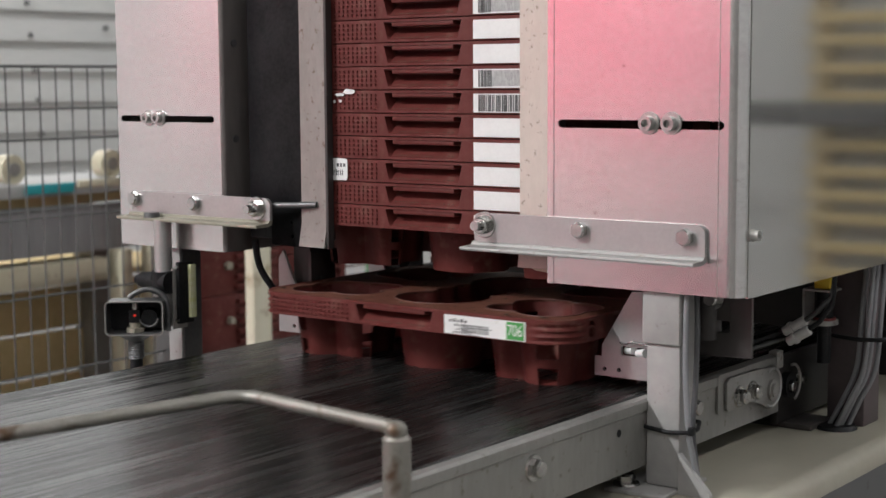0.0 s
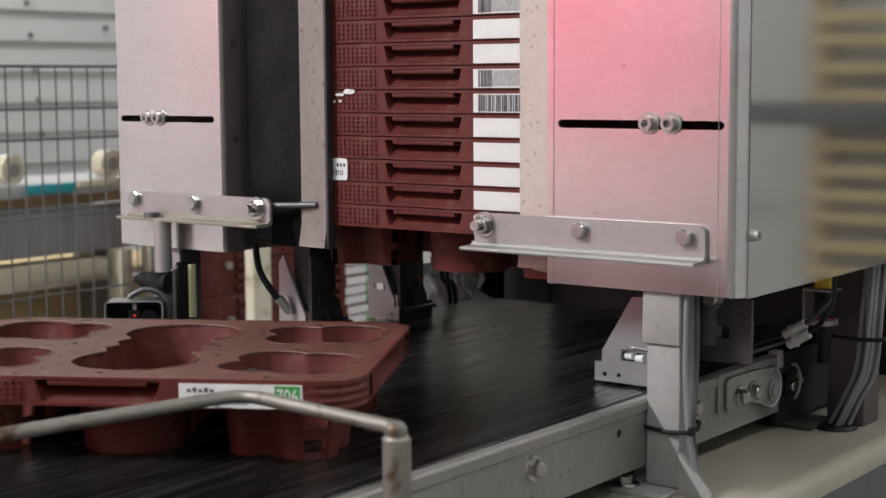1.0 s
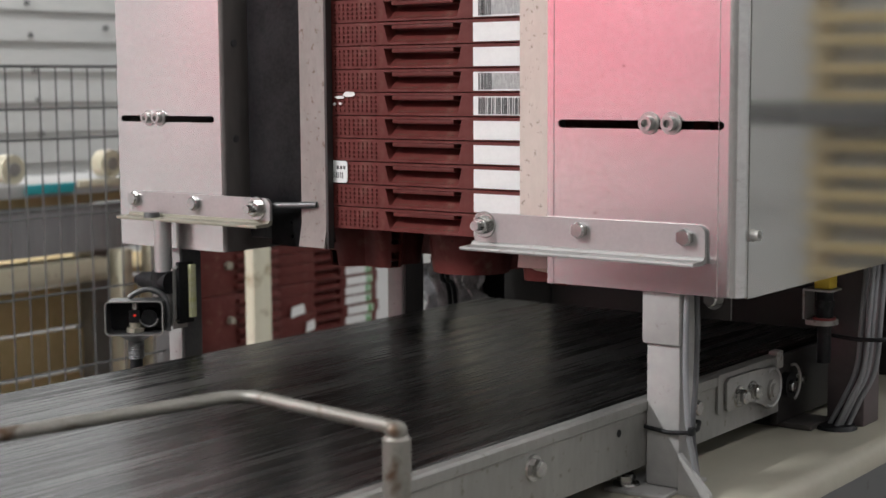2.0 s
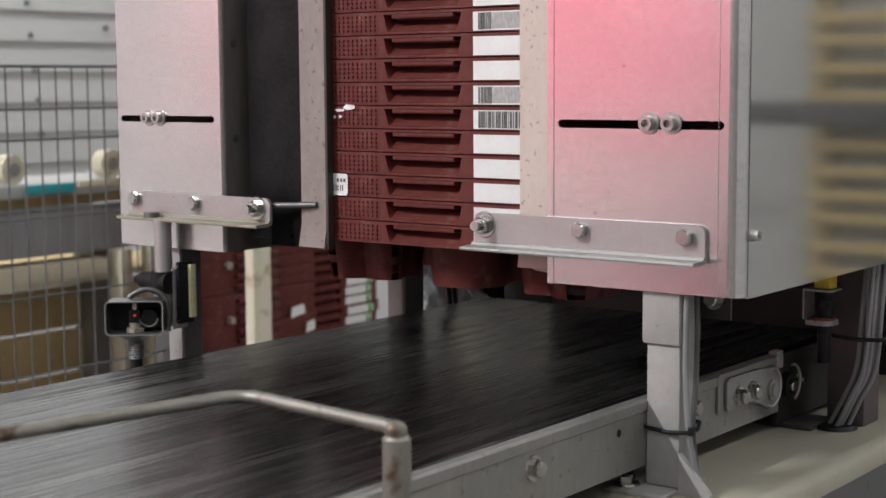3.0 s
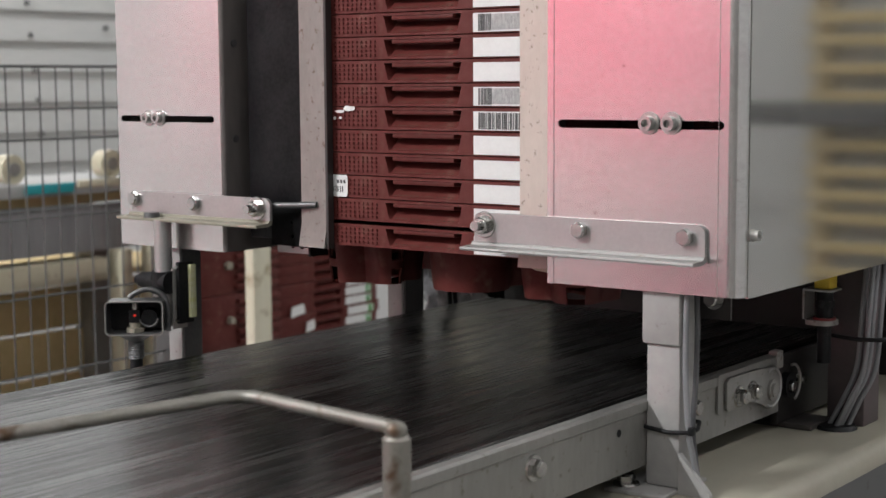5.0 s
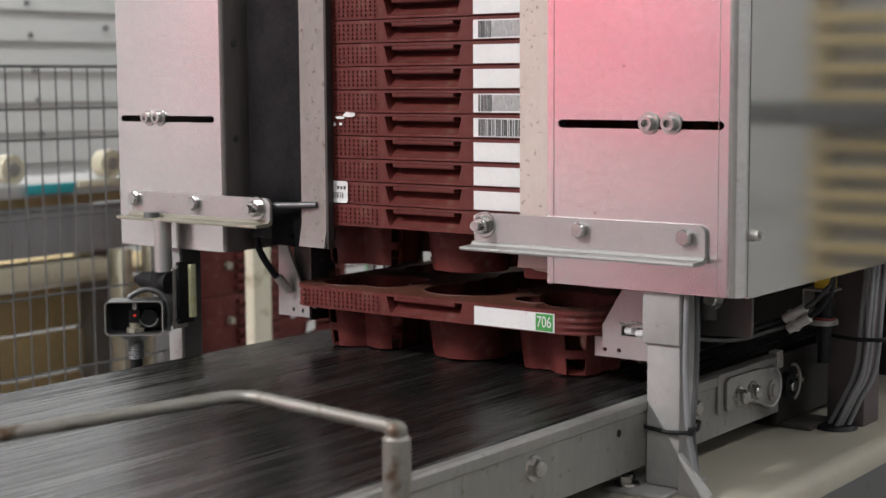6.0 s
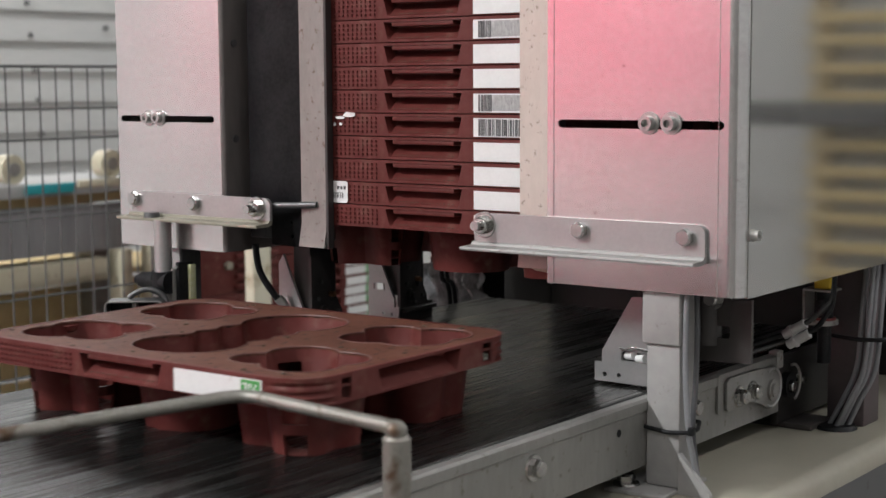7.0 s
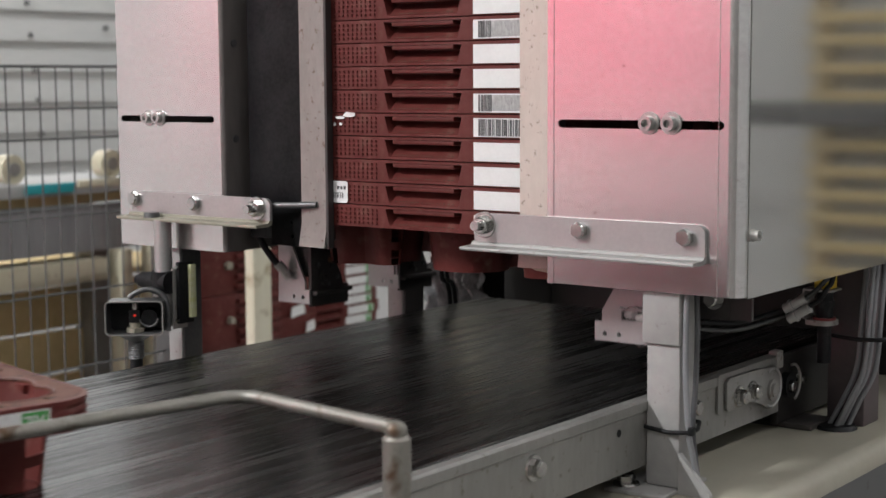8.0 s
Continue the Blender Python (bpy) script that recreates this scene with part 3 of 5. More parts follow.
def inset(loop, d):
    n = len(loop)
    out = []
    for i in range(n):
        (ax, ay), (bx, by), (px, py) = loop[i - 1], loop[(i + 1) % n], loop[i]
        tx, ty = bx - ax, by - ay
        q = math.hypot(tx, ty) or 1
        out.append((px - ty / q * d, py + tx / q * d))
    return out


def cup_mesh(loop, windows):
    """A tapered cup hanging under the tray's top; windows are (first, last) steps of the loop, and rows."""
    bm = bmesh.new()
    zs = [TH - 0.0024, TH - 0.012, RIM + 0.018, 0.030, 0.024, 0.016, 0.008, 0.0]
    n = len(loop)

    def wall(extra):
        return [[bm.verts.new((x, y, z)) for x, y in inset(loop, 0.125 * (TH - z) + 0.003 * (z < TH - 0.02) + extra)] for z in zs]
    out, inn = wall(-0.0022), wall(0.0)
    for rows in (out, inn):
        for j in range(len(zs) - 1):
            for i in range(n):
                if any((a <= i < c) and (r0 <= j < r1) for a, c, r0, r1 in windows):
                    continue
                k = (i + 1) % n
                bm.faces.new((rows[j][i], rows[j][k], rows[j + 1][k], rows[j + 1][i]))
    for a, c, r0, r1 in windows:
        for j in range(r0, r1):
            for i in (a, c):
                bm.faces.new((out[j][i % n], out[j + 1][i % n], inn[j + 1][i % n], inn[j][i % n]))
        for j in (r0, r1):
            for i in range(a, c):
                k = (i + 1) % n
                bm.faces.new((out[j][i], out[j][k], inn[j][k], inn[j][i]))
    # the foot ring
    low = [(x, y) for x, y in inset(loop, 0.125 * TH + 0.013)]
    r0 = [bm.verts.new((x, y, 0.003)) for x, y in low]
    r1 = [bm.verts.new((x, y, 0.0)) for x, y in low]
    for i in range(n):
        k = (i + 1) % n
        bm.faces.new((out[-1][i], out[-1][k], r1[k], r1[i]))
        bm.faces.new((r1[i], r1[k], r0[k], r0[i]))
        bm.faces.new((inn[-1][i], inn[-1][k], r0[k], r0[i]))
    return bm


def corner_cup(sx, sy):
    return union_loop([(sx * 0.128, sy * 0.072, 0.0405), (sx * 0.100, sy * 0.090, 0.026), (sx * 0.148, sy * 0.058, 0.033), (sx * 0.110, sy * 0.048, 0.030), (sx * 0.146, sy * 0.094, 0.033)], 72)


def fitted(loop):
    """A hole's outline brought to the tray's length and depth."""
    return [(0.942 * x + 0.005, 0.89 * y - 0.0165) for x, y in loop]


def dent(side, s, h):
    """How far the rim's face lies inside its outline; s runs along the face, h from 0 at its foot to 1 at its top."""
    if side == "corner":
        return 0.0009 * (1 - math.cos(2 * math.pi * (h * 3.5))) if 0.08 < h < 0.94 else 0.0
    half = 0.046 if side in ("front", "back") else 0.052
    e = abs(s) - half
    if e < 0 and 0.12 < h < 0.86:
        return 0.017 * min(1.0, (h - 0.08) / 0.55)
    return 0.0


def slanted(q, h):
    """Moves the pocket's ends in towards its foot."""
    x, y, nx, ny, sd, s = q
    edge = 0.0465 if sd in ("front", "back") else 0.0525
    if sd != "corner" and abs(abs(s) - edge) < 0.0012:
        k = math.copysign(0.0065 * (1 - h), s)
        if sd in ("front", "back"):
            x -= k
        else:
            y -= k
    return x, y, nx, ny, sd, s


def rim_mesh():
    bm = bmesh.new()
    R = 0.034
    samples = []  # x, y, nx, ny, side, s
    xs = [XL + R, -0.12, -0.08, -0.06, -0.0475, -0.0455, -0.03, 0.0, 0.03, 0.0455, 0.0475, 0.06, 0.1, 0.13, XR - R]
    mid = (YB - HY) / 2
    ys = [mid + q for q in (-0.0995, -0.094, -0.083, -0.066, -0.0535, -0.0515, -0.02, 0.02, 0.0515, 0.0535, 0.066, 0.083, 0.094, 0.0995)]

    def arc(cx, cy, a0):
        for k in range(1, 9):
            a = radians(a0 + 10 * k)
            samples.append((cx + R * math.cos(a), cy + R * math.sin(a), math.cos(a), math.sin(a), "corner", 0))
    samples += [(x, -HY, 0, -1, "front", x) for x in xs]
    arc(XR - R, -HY + R, -90)
    samples += [(XR, y, 1, 0, "end", y - mid) for y in ys]
    arc(XR - R, YB - R, 0)
    samples += [(x, YB, 0, 1, "back", x) for x in reversed(xs)]
    arc(XL + R, YB - R, 90)
    samples += [(XL, y, -1, 0, "end", y - mid) for y in reversed(ys)]
    arc(XL + R, -HY + R, 180)
    hs = [0.0, 0.06, 0.1, 0.14, 0.22, 0.3, 0.38, 0.46, 0.54, 0.62, 0.7, 0.78, 0.84, 0.88, 0.94, 0.985, 1.0]
    n = len(samples)
    grids = []
    for back in (0.0, 0.0028):
        rows = []
        for h in hs:
            z = TH - RIM + h * RIM
            lip = 0.0006 if h == 1.0 else 0.0
            rows.append([bm.verts.new((x - nx * (dent(sd, s, h) + back + lip), y - ny * (dent(sd, s, h) + back + lip), z)) for x, y, nx, ny, sd, s in (slanted(q, h) for q in samples)])
        grids.append(rows)
    for rows in grids:
        for j in range(len(hs) - 1):
            for i in range(n):
                k = (i + 1) % n
                sd, s = samples[i][4], samples[i][5]
                sk = samples[k][5]
                if sd == "end" and samples[k][4] == "end" and 0.083 < abs((s + sk) / 2) < 0.094 and 3 <= j < 12 and j != 8:
                    continue
                bm.faces.new((rows[j][i], rows[j][k], rows[j + 1][k], rows[j + 1][i]))
    for i in range(n):
        k = (i + 1) % n
        bm.faces.new((grids[0][0][i], grids[0][0][k], grids[1][0][k], grids[1][0][i]))
        bm.faces.new((grids[0][-1][i], grids[0][-1][k], grids[1][-1][k], grids[1][-1][i]))
    return bm


def inside(x, y, loop):
    """Whether a point lies within a closed outline."""
    odd = False
    for (ax, ay), (bx, by) in zip(loop, loop[1:] + loop[:1]):
        if (ay > y) != (by > y) and x < ax + (y - ay) / (by - ay) * (bx - ax):
            odd = not odd
    return odd


def build_tray():
    t = thing("plant_tray", "brick-red plastic plant tray with round pot holes", "tray", (0, 0, 0), "plant trays")
    cups = [fitted(loop) for loop in (corner_cup(-1, -1), peanut(), corner_cup(1, -1), corner_cup(-1, 1), corner_cup(1, 1))]
    bm = bmesh.new()
    plate_with_holes(bm, rounded(XL + 0.002, XR - 0.002, -HY + 0.002, YB - 0.002, 0.033, 8), cups, "z", TH - 0.0025, TH - 0.0003)
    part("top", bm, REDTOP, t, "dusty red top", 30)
    part("rim", rim_mesh(), RED, t, "", 28)
    windows = {2: [(58, 63, 2, 4), (58, 63, 5, 7), (26, 31, 1, 4)], 0: [(45, 50, 2, 4), (45, 50, 5, 7), (65, 69, 2, 4), (65, 69, 5, 7)], 4: [(9, 14, 2, 4), (9, 14, 5, 7)], 3: [(22, 27, 2, 4), (22, 27, 5, 7)]}
    for i, loop in enumerate(cups):
        part("cup", cup_mesh(loop, windows.get(i, [])), RED, t, "", 40)
        bm = bmesh.new()
        rings = [[bm.verts.new((x, y, z)) for x, y in inset(loop, d)] for d, z in ((-0.0016, TH - 0.0004), (-0.0013, TH + 0.0003), (0.0, TH + 0.0003), (0.0006, TH - 0.0008))]
        for a, c in zip(rings, rings[1:]):
            for k in range(len(loop)):
                bm.faces.new((a[k], a[(k + 1) % len(loop)], c[(k + 1) % len(loop)], c[k]))
        part("hole_edge", bm, REDEDGE, t, "worn paler hole edge", 40)
    # the lip over the front pocket stops short of its ends
    part("pocket_lip", box(bmesh.new(), -0.0375, 0.0365, -HY + 0.0006, -HY + 0.0125, TH - 0.0068, TH - 0.0026, 0.0008), RED, t)
    # dirt settled along the pocket's foot
    bm = bmesh.new()
    prng = random.Random(11)
    for i in range(16):
        x = -0.036 + 0.0046 * i + prng.uniform(-0.001, 0.001)
        w = prng.uniform(0.0008, 0.0024)
        bmesh.ops.create_icosphere(bm, subdivisions=1, radius=1.0, matrix=Matrix.Translation((x, -HY + 0.0035, TH - RIM + 0.0040)) @ Matrix.Diagonal((w, 0.0014, 0.0006, 1)))
    tagged(part("pocket_dirt", bm, SOIL, t, "dry brown dirt"), "dry brown dirt", "", "", "stuff")
    # soil crumbs left on the top
    bm = bmesh.new()
    rng = random.Random(5)
    count = 0
    while count < 60:
        x, y = rng.uniform(XL + 0.008, XR - 0.008), rng.uniform(-HY + 0.008, YB - 0.008)
        if any(inside(x, y, inset(loop, -0.004)) for loop in cups) or math.hypot(max(0, abs(x - 0.005) - HX + 0.034), max(0, abs(y + 0.0165) - 0.0995)) > 0.028:
            continue
        r = rng.choice((0.0007, 0.0009, 0.0012, 0.0018, 0.0026))
        m = Matrix.Translation((x, y, TH)) @ Matrix.Rotation(rng.uniform(0, 6), 4, "Z") @ Matrix.Diagonal((r * rng.uniform(0.8, 1.7), r, r * 0.45, 1))
        bmesh.ops.create_icosphere(bm, subdivisions=1, radius=1.0, matrix=m)
        count += 1
    tagged(part("soil_crumbs", bm, SOIL, t, "dry brown soil crumbs"), "dry brown soil crumbs", "", "", "stuff")
    # grip dimples on the front
    bm = bmesh.new()
    for r in range(4):
        for c in range(18):
            x = -0.1545 + c * 0.0057
            z = TH - 0.0045 - r * 0.0043
            rod(bm, (x, -HY + 0.0002, z), (x, -HY - 0.0014, z), 0.0016, 0.0009, 6)
    tagged(part("grip_dots", bm, RED, t), "", "", "", "stuff")
    return t


LX0, LX1, LZ0, LZ1 = 0.0605, 0.1500, TH - 0.0205, TH - 0.0032


def add_label(t, style):
    lab = part("label", box(bmesh.new(), LX0, LX1, -HY - 0.0007, -HY - 0.0001, LZ0, LZ1), PAPER, t, {"plain": "white paper label with a green number field", "print": "white paper label, printed, with a green number field", "code": "white paper label with a worn barcode", "marks": "white paper label with smudged print"}[style], None)
    if style in ("plain", "print"):
        g = part("green_field", box(bmesh.new(), LX1 - 0.020, LX1 - 0.0015, -HY - 0.0011, -HY - 0.0006, LZ0 + 0.0008, LZ1 - 0.0008), GREEN, lab, "green field with the number 706", None)
        cu = bpy.data.curves.new("number", "FONT")
        cu.body, cu.size, cu.extrude, cu.align_x, cu.align_y = "706", 0.0125, 0.0001, "CENTER", "CENTER"
        cu.materials.append(PAPER)
        ob = new("number", cu)
        ob.parent = lab
        ob.matrix_basis = pose(LX1 - 0.0108, -HY - 0.0013, (LZ0 + LZ1) / 2, 90) @ Matrix.Diagonal((0.86, 1.15, 1, 1))
    if style == "print":
        bm = bmesh.new()
        for i in range(5):
            box(bm, LX0 + 0.006 + i * 0.0042, LX0 + 0.0088 + i * 0.0042, -HY - 0.0009, -HY - 0.0006, LZ1 - 0.0062, LZ1 - 0.0040 + 0.001 * (i % 2))
        for i in range(9):
            w = 0.012 + 0.02 * random.random()
            x = LX0 + 0.008 + 0.018 * random.random()
            z = LZ1 - 0.0085 - i * 0.0011
            box(bm, x, min(x + w, LX1 - 0.024), -HY - 0.0009, -HY - 0.0006, z, z + 0.0005)
        part("print", bm, INK, lab, "dark printed bars", None)
        part("smudge", box(bmesh.new(), LX0 + 0.020, LX0 + 0.050, -HY - 0.00085, -HY - 0.0006, LZ0 + 0.0022, LZ1 - 0.0075), SMUDGE, lab, "grey smudged print", None)
    if style in ("code", "marks"):
        bm = bmesh.new()
        x = LX0 + 0.006
        if style == "marks":
            part("smudge", box(bmesh.new(), LX0 + 0.012, LX1 - 0.004, -HY - 0.00085, -HY - 0.0006, LZ0 + 0.0015, LZ1 - 0.0012), SMUDGE, lab, "grey smudged print", None)
        while x < (LX1 - 0.006 if style == "code" else LX0 + 0.02):
            w = random.choice((0.0004, 0.0006, 0.0009, 0.0014))
            box(bm, x, x + w, -HY - 0.0011, -HY - 0.0006, LZ0 + 0.001, LZ1 - 0.001)
            x += w + random.choice((0.0005, 0.0007, 0.0012))
        part("barcode", bm, INK, lab, "worn dark barcode bars", None)


base_tray = build_tray()
tray_a = base_tray
STACK_X, STACK_Y, PITCH = -0.0185, 0.1726, 0.02252
STYLES = ["plain", "plain", "plain", "plain", "plain", "code", "marks", "plain", "plain", "marks", "plain", "plain", "plain", "plain", "plain"]
stack = []
for k, style in enumerate(STYLES):
    t = copy_thing(base_tray, pose(STACK_X, STACK_Y, 0.8875 + PITCH * k))
    add_label(t, style)
    stack.append(t)
add_label(tray_a, "print")
tagged(tray_a, "brick-red plastic plant tray with a printed label, sliding along the belt")
tagged(stack[0], "brick-red plastic plant tray lowered from the stack onto the belt")
for t in stack[1:]:
    tagged(t, "brick-red plastic plant tray nested in the stack")

# a paper tag and a scrap on two trays of the stack
bm = bmesh.new()
prism(bm, rounded(-0.1165, -0.0935, TH - 0.0212, TH + 0.0005, 0.003), "y", -HY - 0.0016, -HY - 0.0012)
tag = part("price_tag", bm, PAPER, stack[2], "small white paper tag", None)
bm = bmesh.new()
for i, w in enumerate((0.0009, 0.0006, 0.0012, 0.0006, 0.0009, 0.0012)):
    box(bm, -0.1125 + i * 0.0024, -0.1125 + i * 0.0024 + w, -HY - 0.0019, -HY - 0.0015, TH - 0.0165, TH - 0.0108)
for i in range(3):
    box(bm, -0.107 + i * 0.0042, -0.1045 + i * 0.0042, -HY - 0.0019, -HY - 0.0015, TH - 0.0078, TH - 0.0044)
part("tag_print", bm, INK, tag, "dark printed bars", None)
bm = bmesh.new()
for (x, z, w, h) in ((-0.0985, 0.0600, 0.017, 0.0062), (-0.1095, 0.0585, 0.014, 0.0036), (-0.111, 0.0515, 0.0035, 0.004), (-0.1035, 0.0525, 0.004, 0.003)):
    prism(bm, [(x + w * (0.5 + 0.5 * math.cos(a) * (0.8 + 0.3 * random.random())), z + h * (0.5 + 0.5 * math.sin(a) * (0.7 + 0.4 * random.random()))) for a in (2 * math.pi * k / 9 for k in range(9))], "y", -HY - 0.0017, -HY - 0.0012)
part("paper_scrap", bm, PAPER, stack[5], "torn white paper scrap", None)

# ---- grippers ----


def gripper(side_x, y, outline, inner, holes):
    """A lifting claw: a bright plate, a dark inner cheek, a foot lip and its fittings."""
    t = thing("lifting_claw", "bare steel lifting claw with a dark inner cheek", "gripper", (side_x, y, 0.8), "lifting claws")
    bm = bmesh.new()
    plate_with_holes(bm, outline, holes, "y", 0.0, 0.003)
    part("face_plate", bm, BRACKET, t, "bare steel plate", None)
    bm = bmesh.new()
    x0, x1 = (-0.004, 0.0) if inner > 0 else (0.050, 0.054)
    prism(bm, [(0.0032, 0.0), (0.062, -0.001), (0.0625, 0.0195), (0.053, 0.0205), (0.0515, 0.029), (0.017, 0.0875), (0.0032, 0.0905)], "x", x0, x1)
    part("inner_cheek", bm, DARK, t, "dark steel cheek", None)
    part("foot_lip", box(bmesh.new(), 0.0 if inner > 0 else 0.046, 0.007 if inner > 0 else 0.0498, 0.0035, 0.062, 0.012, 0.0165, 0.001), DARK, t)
    bm = bmesh.new()
    s = 1 if inner > 0 else -1
    h = 0.0 if inner > 0 else 0.0498
    rod(bm, (h, 0.022, 0.03), (h + s * 0.004, 0.022, 0.03), 0.0075, n=16)
    rod(bm, (h, 0.022, 0.03), (h + s * 0.007, 0.022, 0.03), 0.0035, n=12)
    rod(bm, (h, 0.036, 0.042), (h + s * 0.003, 0.036, 0.042), 0.003, n=10)
    part("pivot", bm, ZINC if inner < 0 else DARK, t)
    for sy, sz, r in ((0.014, 0.044, 0.0021), (0.030, 0.022, 0.0018), (0.044, 0.028, 0.0021), (0.018, 0.062, 0.0018)):
        part("screw", rod(bmesh.new(), (h, sy, sz), (h + s * 0.0022, sy, sz), r, n=14), GUNMETAL, t)
    part("brass_fitting", rod(bmesh.new(), (h, 0.033, 0.0475), (h + s * 0.006, 0.033, 0.0475), 0.003, n=14), BRASS, t, "dull brass air fitting")
    bm = bmesh.new()
    box(bm, h - s * 0.03, h - s * 0.006, 0.008, 0.05, 0.03, 0.16, 0.002)
    part("lift_arm", bm, DARK, t)
    return t


left_face = [(-0.0446, 0.003), (-0.0004, 0.003), (-0.0004, 0.018), (-0.0065, 0.018), (-0.0065, 0.0268), (-0.037, 0.0905), (-0.0435, 0.0815)]
claw_l = gripper(-0.1995, 0.059, left_face, 1, [circle(-0.0225, 0.010, 0.0022), circle(-0.0095, 0.0095, 0.0022)])
bm = bmesh.new()
rod(bm, (-0.0325, -0.014, 0.046), (-0.024, -0.004, 0.030), 0.0052, 0.0046, 14)
part("cable_plug", bm, DULL, claw_l)
bm = bmesh.new()
sweep(bm, smooth_path([(-0.0446, -0.034, 0.104), (-0.0435, -0.029, 0.0752), (-0.0335, -0.019, 0.0508), (-0.029, -0.006, 0.036)]), 0.0036, 10)
part("cable", bm, BLACKP, claw_l, "black cable")
claw_lr = gripper(-0.2010, 0.21, left_face, 1, [circle(-0.0225, 0.010, 0.0022), circle(-0.0095, 0.0095, 0.0022), rounded(-0.037, -0.020, 0.036, 0.044, 0.001)])

right_face = [(0.008, 0.003), (0.098, 0.003), (0.098, 0.084), (0.046, 0.0815), (0.0155, 0.031), (0.0155, 0.0205), (0.008, 0.0205)]
claw_r = gripper(0.1535, 0.043, right_face, -1, [circle(0.0185, 0.0095, 0.0021), circle(0.0333, 0.0098, 0.0021), rounded(0.0355, 0.062, 0.0235, 0.032, 0.0018)])
# this half of the claw plate is coloured dark as its shade
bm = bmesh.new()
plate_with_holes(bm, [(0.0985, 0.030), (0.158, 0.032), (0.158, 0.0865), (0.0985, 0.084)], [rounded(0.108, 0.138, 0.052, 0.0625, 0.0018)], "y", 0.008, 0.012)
part("back_plate", bm, DARK, claw_r, "steel plate, coloured dark for the shade under the tower", None)
bm = bmesh.new()
rod(bm, (0.038, 0.006, 0.0275), (0.048, 0.002, 0.029), 0.0036, 0.0042, 12)
rod(bm, (0.05, 0.004, 0.026), (0.06, 0.001, 0.0275), 0.0034, 0.004, 12)
part("air_fittings", bm, PAPER, claw_r, "white push-in air fittings")
bm = bmesh.new()
sweep(bm, smooth_path([(0.035, -0.001, 0.035), (0.042, -0.003, 0.0345), (0.048, -0.003, 0.037), (0.056, -0.002, 0.036), (0.064, -0.001, 0.035)]), 0.0008, 6)
part("wire", bm, ZINC, claw_r)
part("cylinder", rod(bmesh.new(), (0.115, 0.012, 0.045), (0.115, 0.012, 0.12), 0.012, n=20), DARK, claw_r)
hoses = thing("air_hoses", "black and clear air hoses joined by pale couplings", "air hose", (0.1535, 0.043, 0.8))
for dz, stuff, label in ((0.0, CLEARHOSE, "clear grey air hose"), (0.0065, BLACKP, "black air hose")):
    bm = bmesh.new()
    sweep(bm, smooth_path([(0.060, 0.02, 0.022 + dz), (0.072, 0.07, 0.010 + dz), (0.088, 0.12, 0.0035 + dz), (0.109, 0.156, 0.0105 + dz), (0.1245, 0.157, 0.0170 + dz)]), 0.0026, 10)
    part("air_hose", bm, stuff, hoses, label)
bm = bmesh.new()
for du, dv in ((0.0, 0.0), (0.004, -0.009)):
    rod(bm, (0.1205 + du, 0.156, 0.021 + dv), (0.1405 + du, 0.158, 0.0335 + dv), 0.0046, n=14)
    rod(bm, (0.126 + du, 0.1566, 0.0244 + dv), (0.1285 + du, 0.1568, 0.026 + dv), 0.006, n=14)
part("hose_coupling", bm, COUPLING, hoses, "pale plastic hose coupling")
for du, dv, stuff in ((0.0, 0.0, CLEARHOSE), (0.005, -0.007, BLACKP)):
    bm = bmesh.new()
    sweep(bm, smooth_path([(0.1395 + du, 0.158, 0.033 + dv), (0.149 + du, 0.158, 0.040 + dv), (0.1585 + du * 0.4, 0.158, 0.050 + dv), (0.166, 0.16, 0.062 + dv), (0.168, 0.16, 0.10)]), 0.0024, 10)
    part("air_hose", bm, stuff, hoses, "air hose to the valves")
CLAWS = ((claw_l, (-0.1995, 0.059)), (claw_lr, (-0.2010, 0.21)), (claw_r, (0.1535, 0.043)))

# bent bracket piece under the stack's guide
t = thing("paper_shim", "creased cream card shim below the guide strip", "card")
bm = bmesh.new()
prism(bm, [(0.1085, 0.9045), (0.1095, 0.914), (0.1392, 0.914), (0.1392, 0.9012), (0.131, 0.9005), (0.1235, 0.9016), (0.115, 0.9022)], "y", 0.0168, 0.0178)
part("card", bm, POSTCREAM, t, "", None)

# ---- sensor on the tower ----
sensor = thing("light_sensor", "reflex light sensor in a steel guard on an upright rod", "sensor")
bm = bmesh.new()
rod(bm, (-0.3405, -0.016, 0.815), (-0.3405, -0.016, 0.9285), 0.0094, n=24)
part("rod", bm, BRACKET, sensor, "bright steel rod")
bm = bmesh.new()
rod(bm, (-0.3405, -0.016, 0.850), (-0.3405, -0.016, 0.873), 0.0135, 0.0135, 20)
rod(bm, (-0.3405, -0.028, 0.862), (-0.3405, 0.0, 0.862), 0.0095, n=20)
rod(bm, (-0.372, -0.018, 0.862), (-0.327, -0.018, 0.862), 0.0085, 0.012, 14)
rod(bm, (-0.380, -0.018, 0.862), (-0.372, -0.018, 0.862), 0.005, n=10)
part("cross_clamp", bm, BLACKP, sensor, "black plastic cross clamp")
# the hooded head is built facing -y and turned on its neck
HEAD = pose(-0.3480, -0.0496, 0.8280, 0, 0, 40)


def turned(bm):
    bm.transform(HEAD)
    return bm


def tube_of(outer, inner, a, b):
    """A rectangular collar: an outline with a hole of the same shape, from a to b along y."""
    return plate_with_holes(bmesh.new(), outer, [inner], "y", a, b)


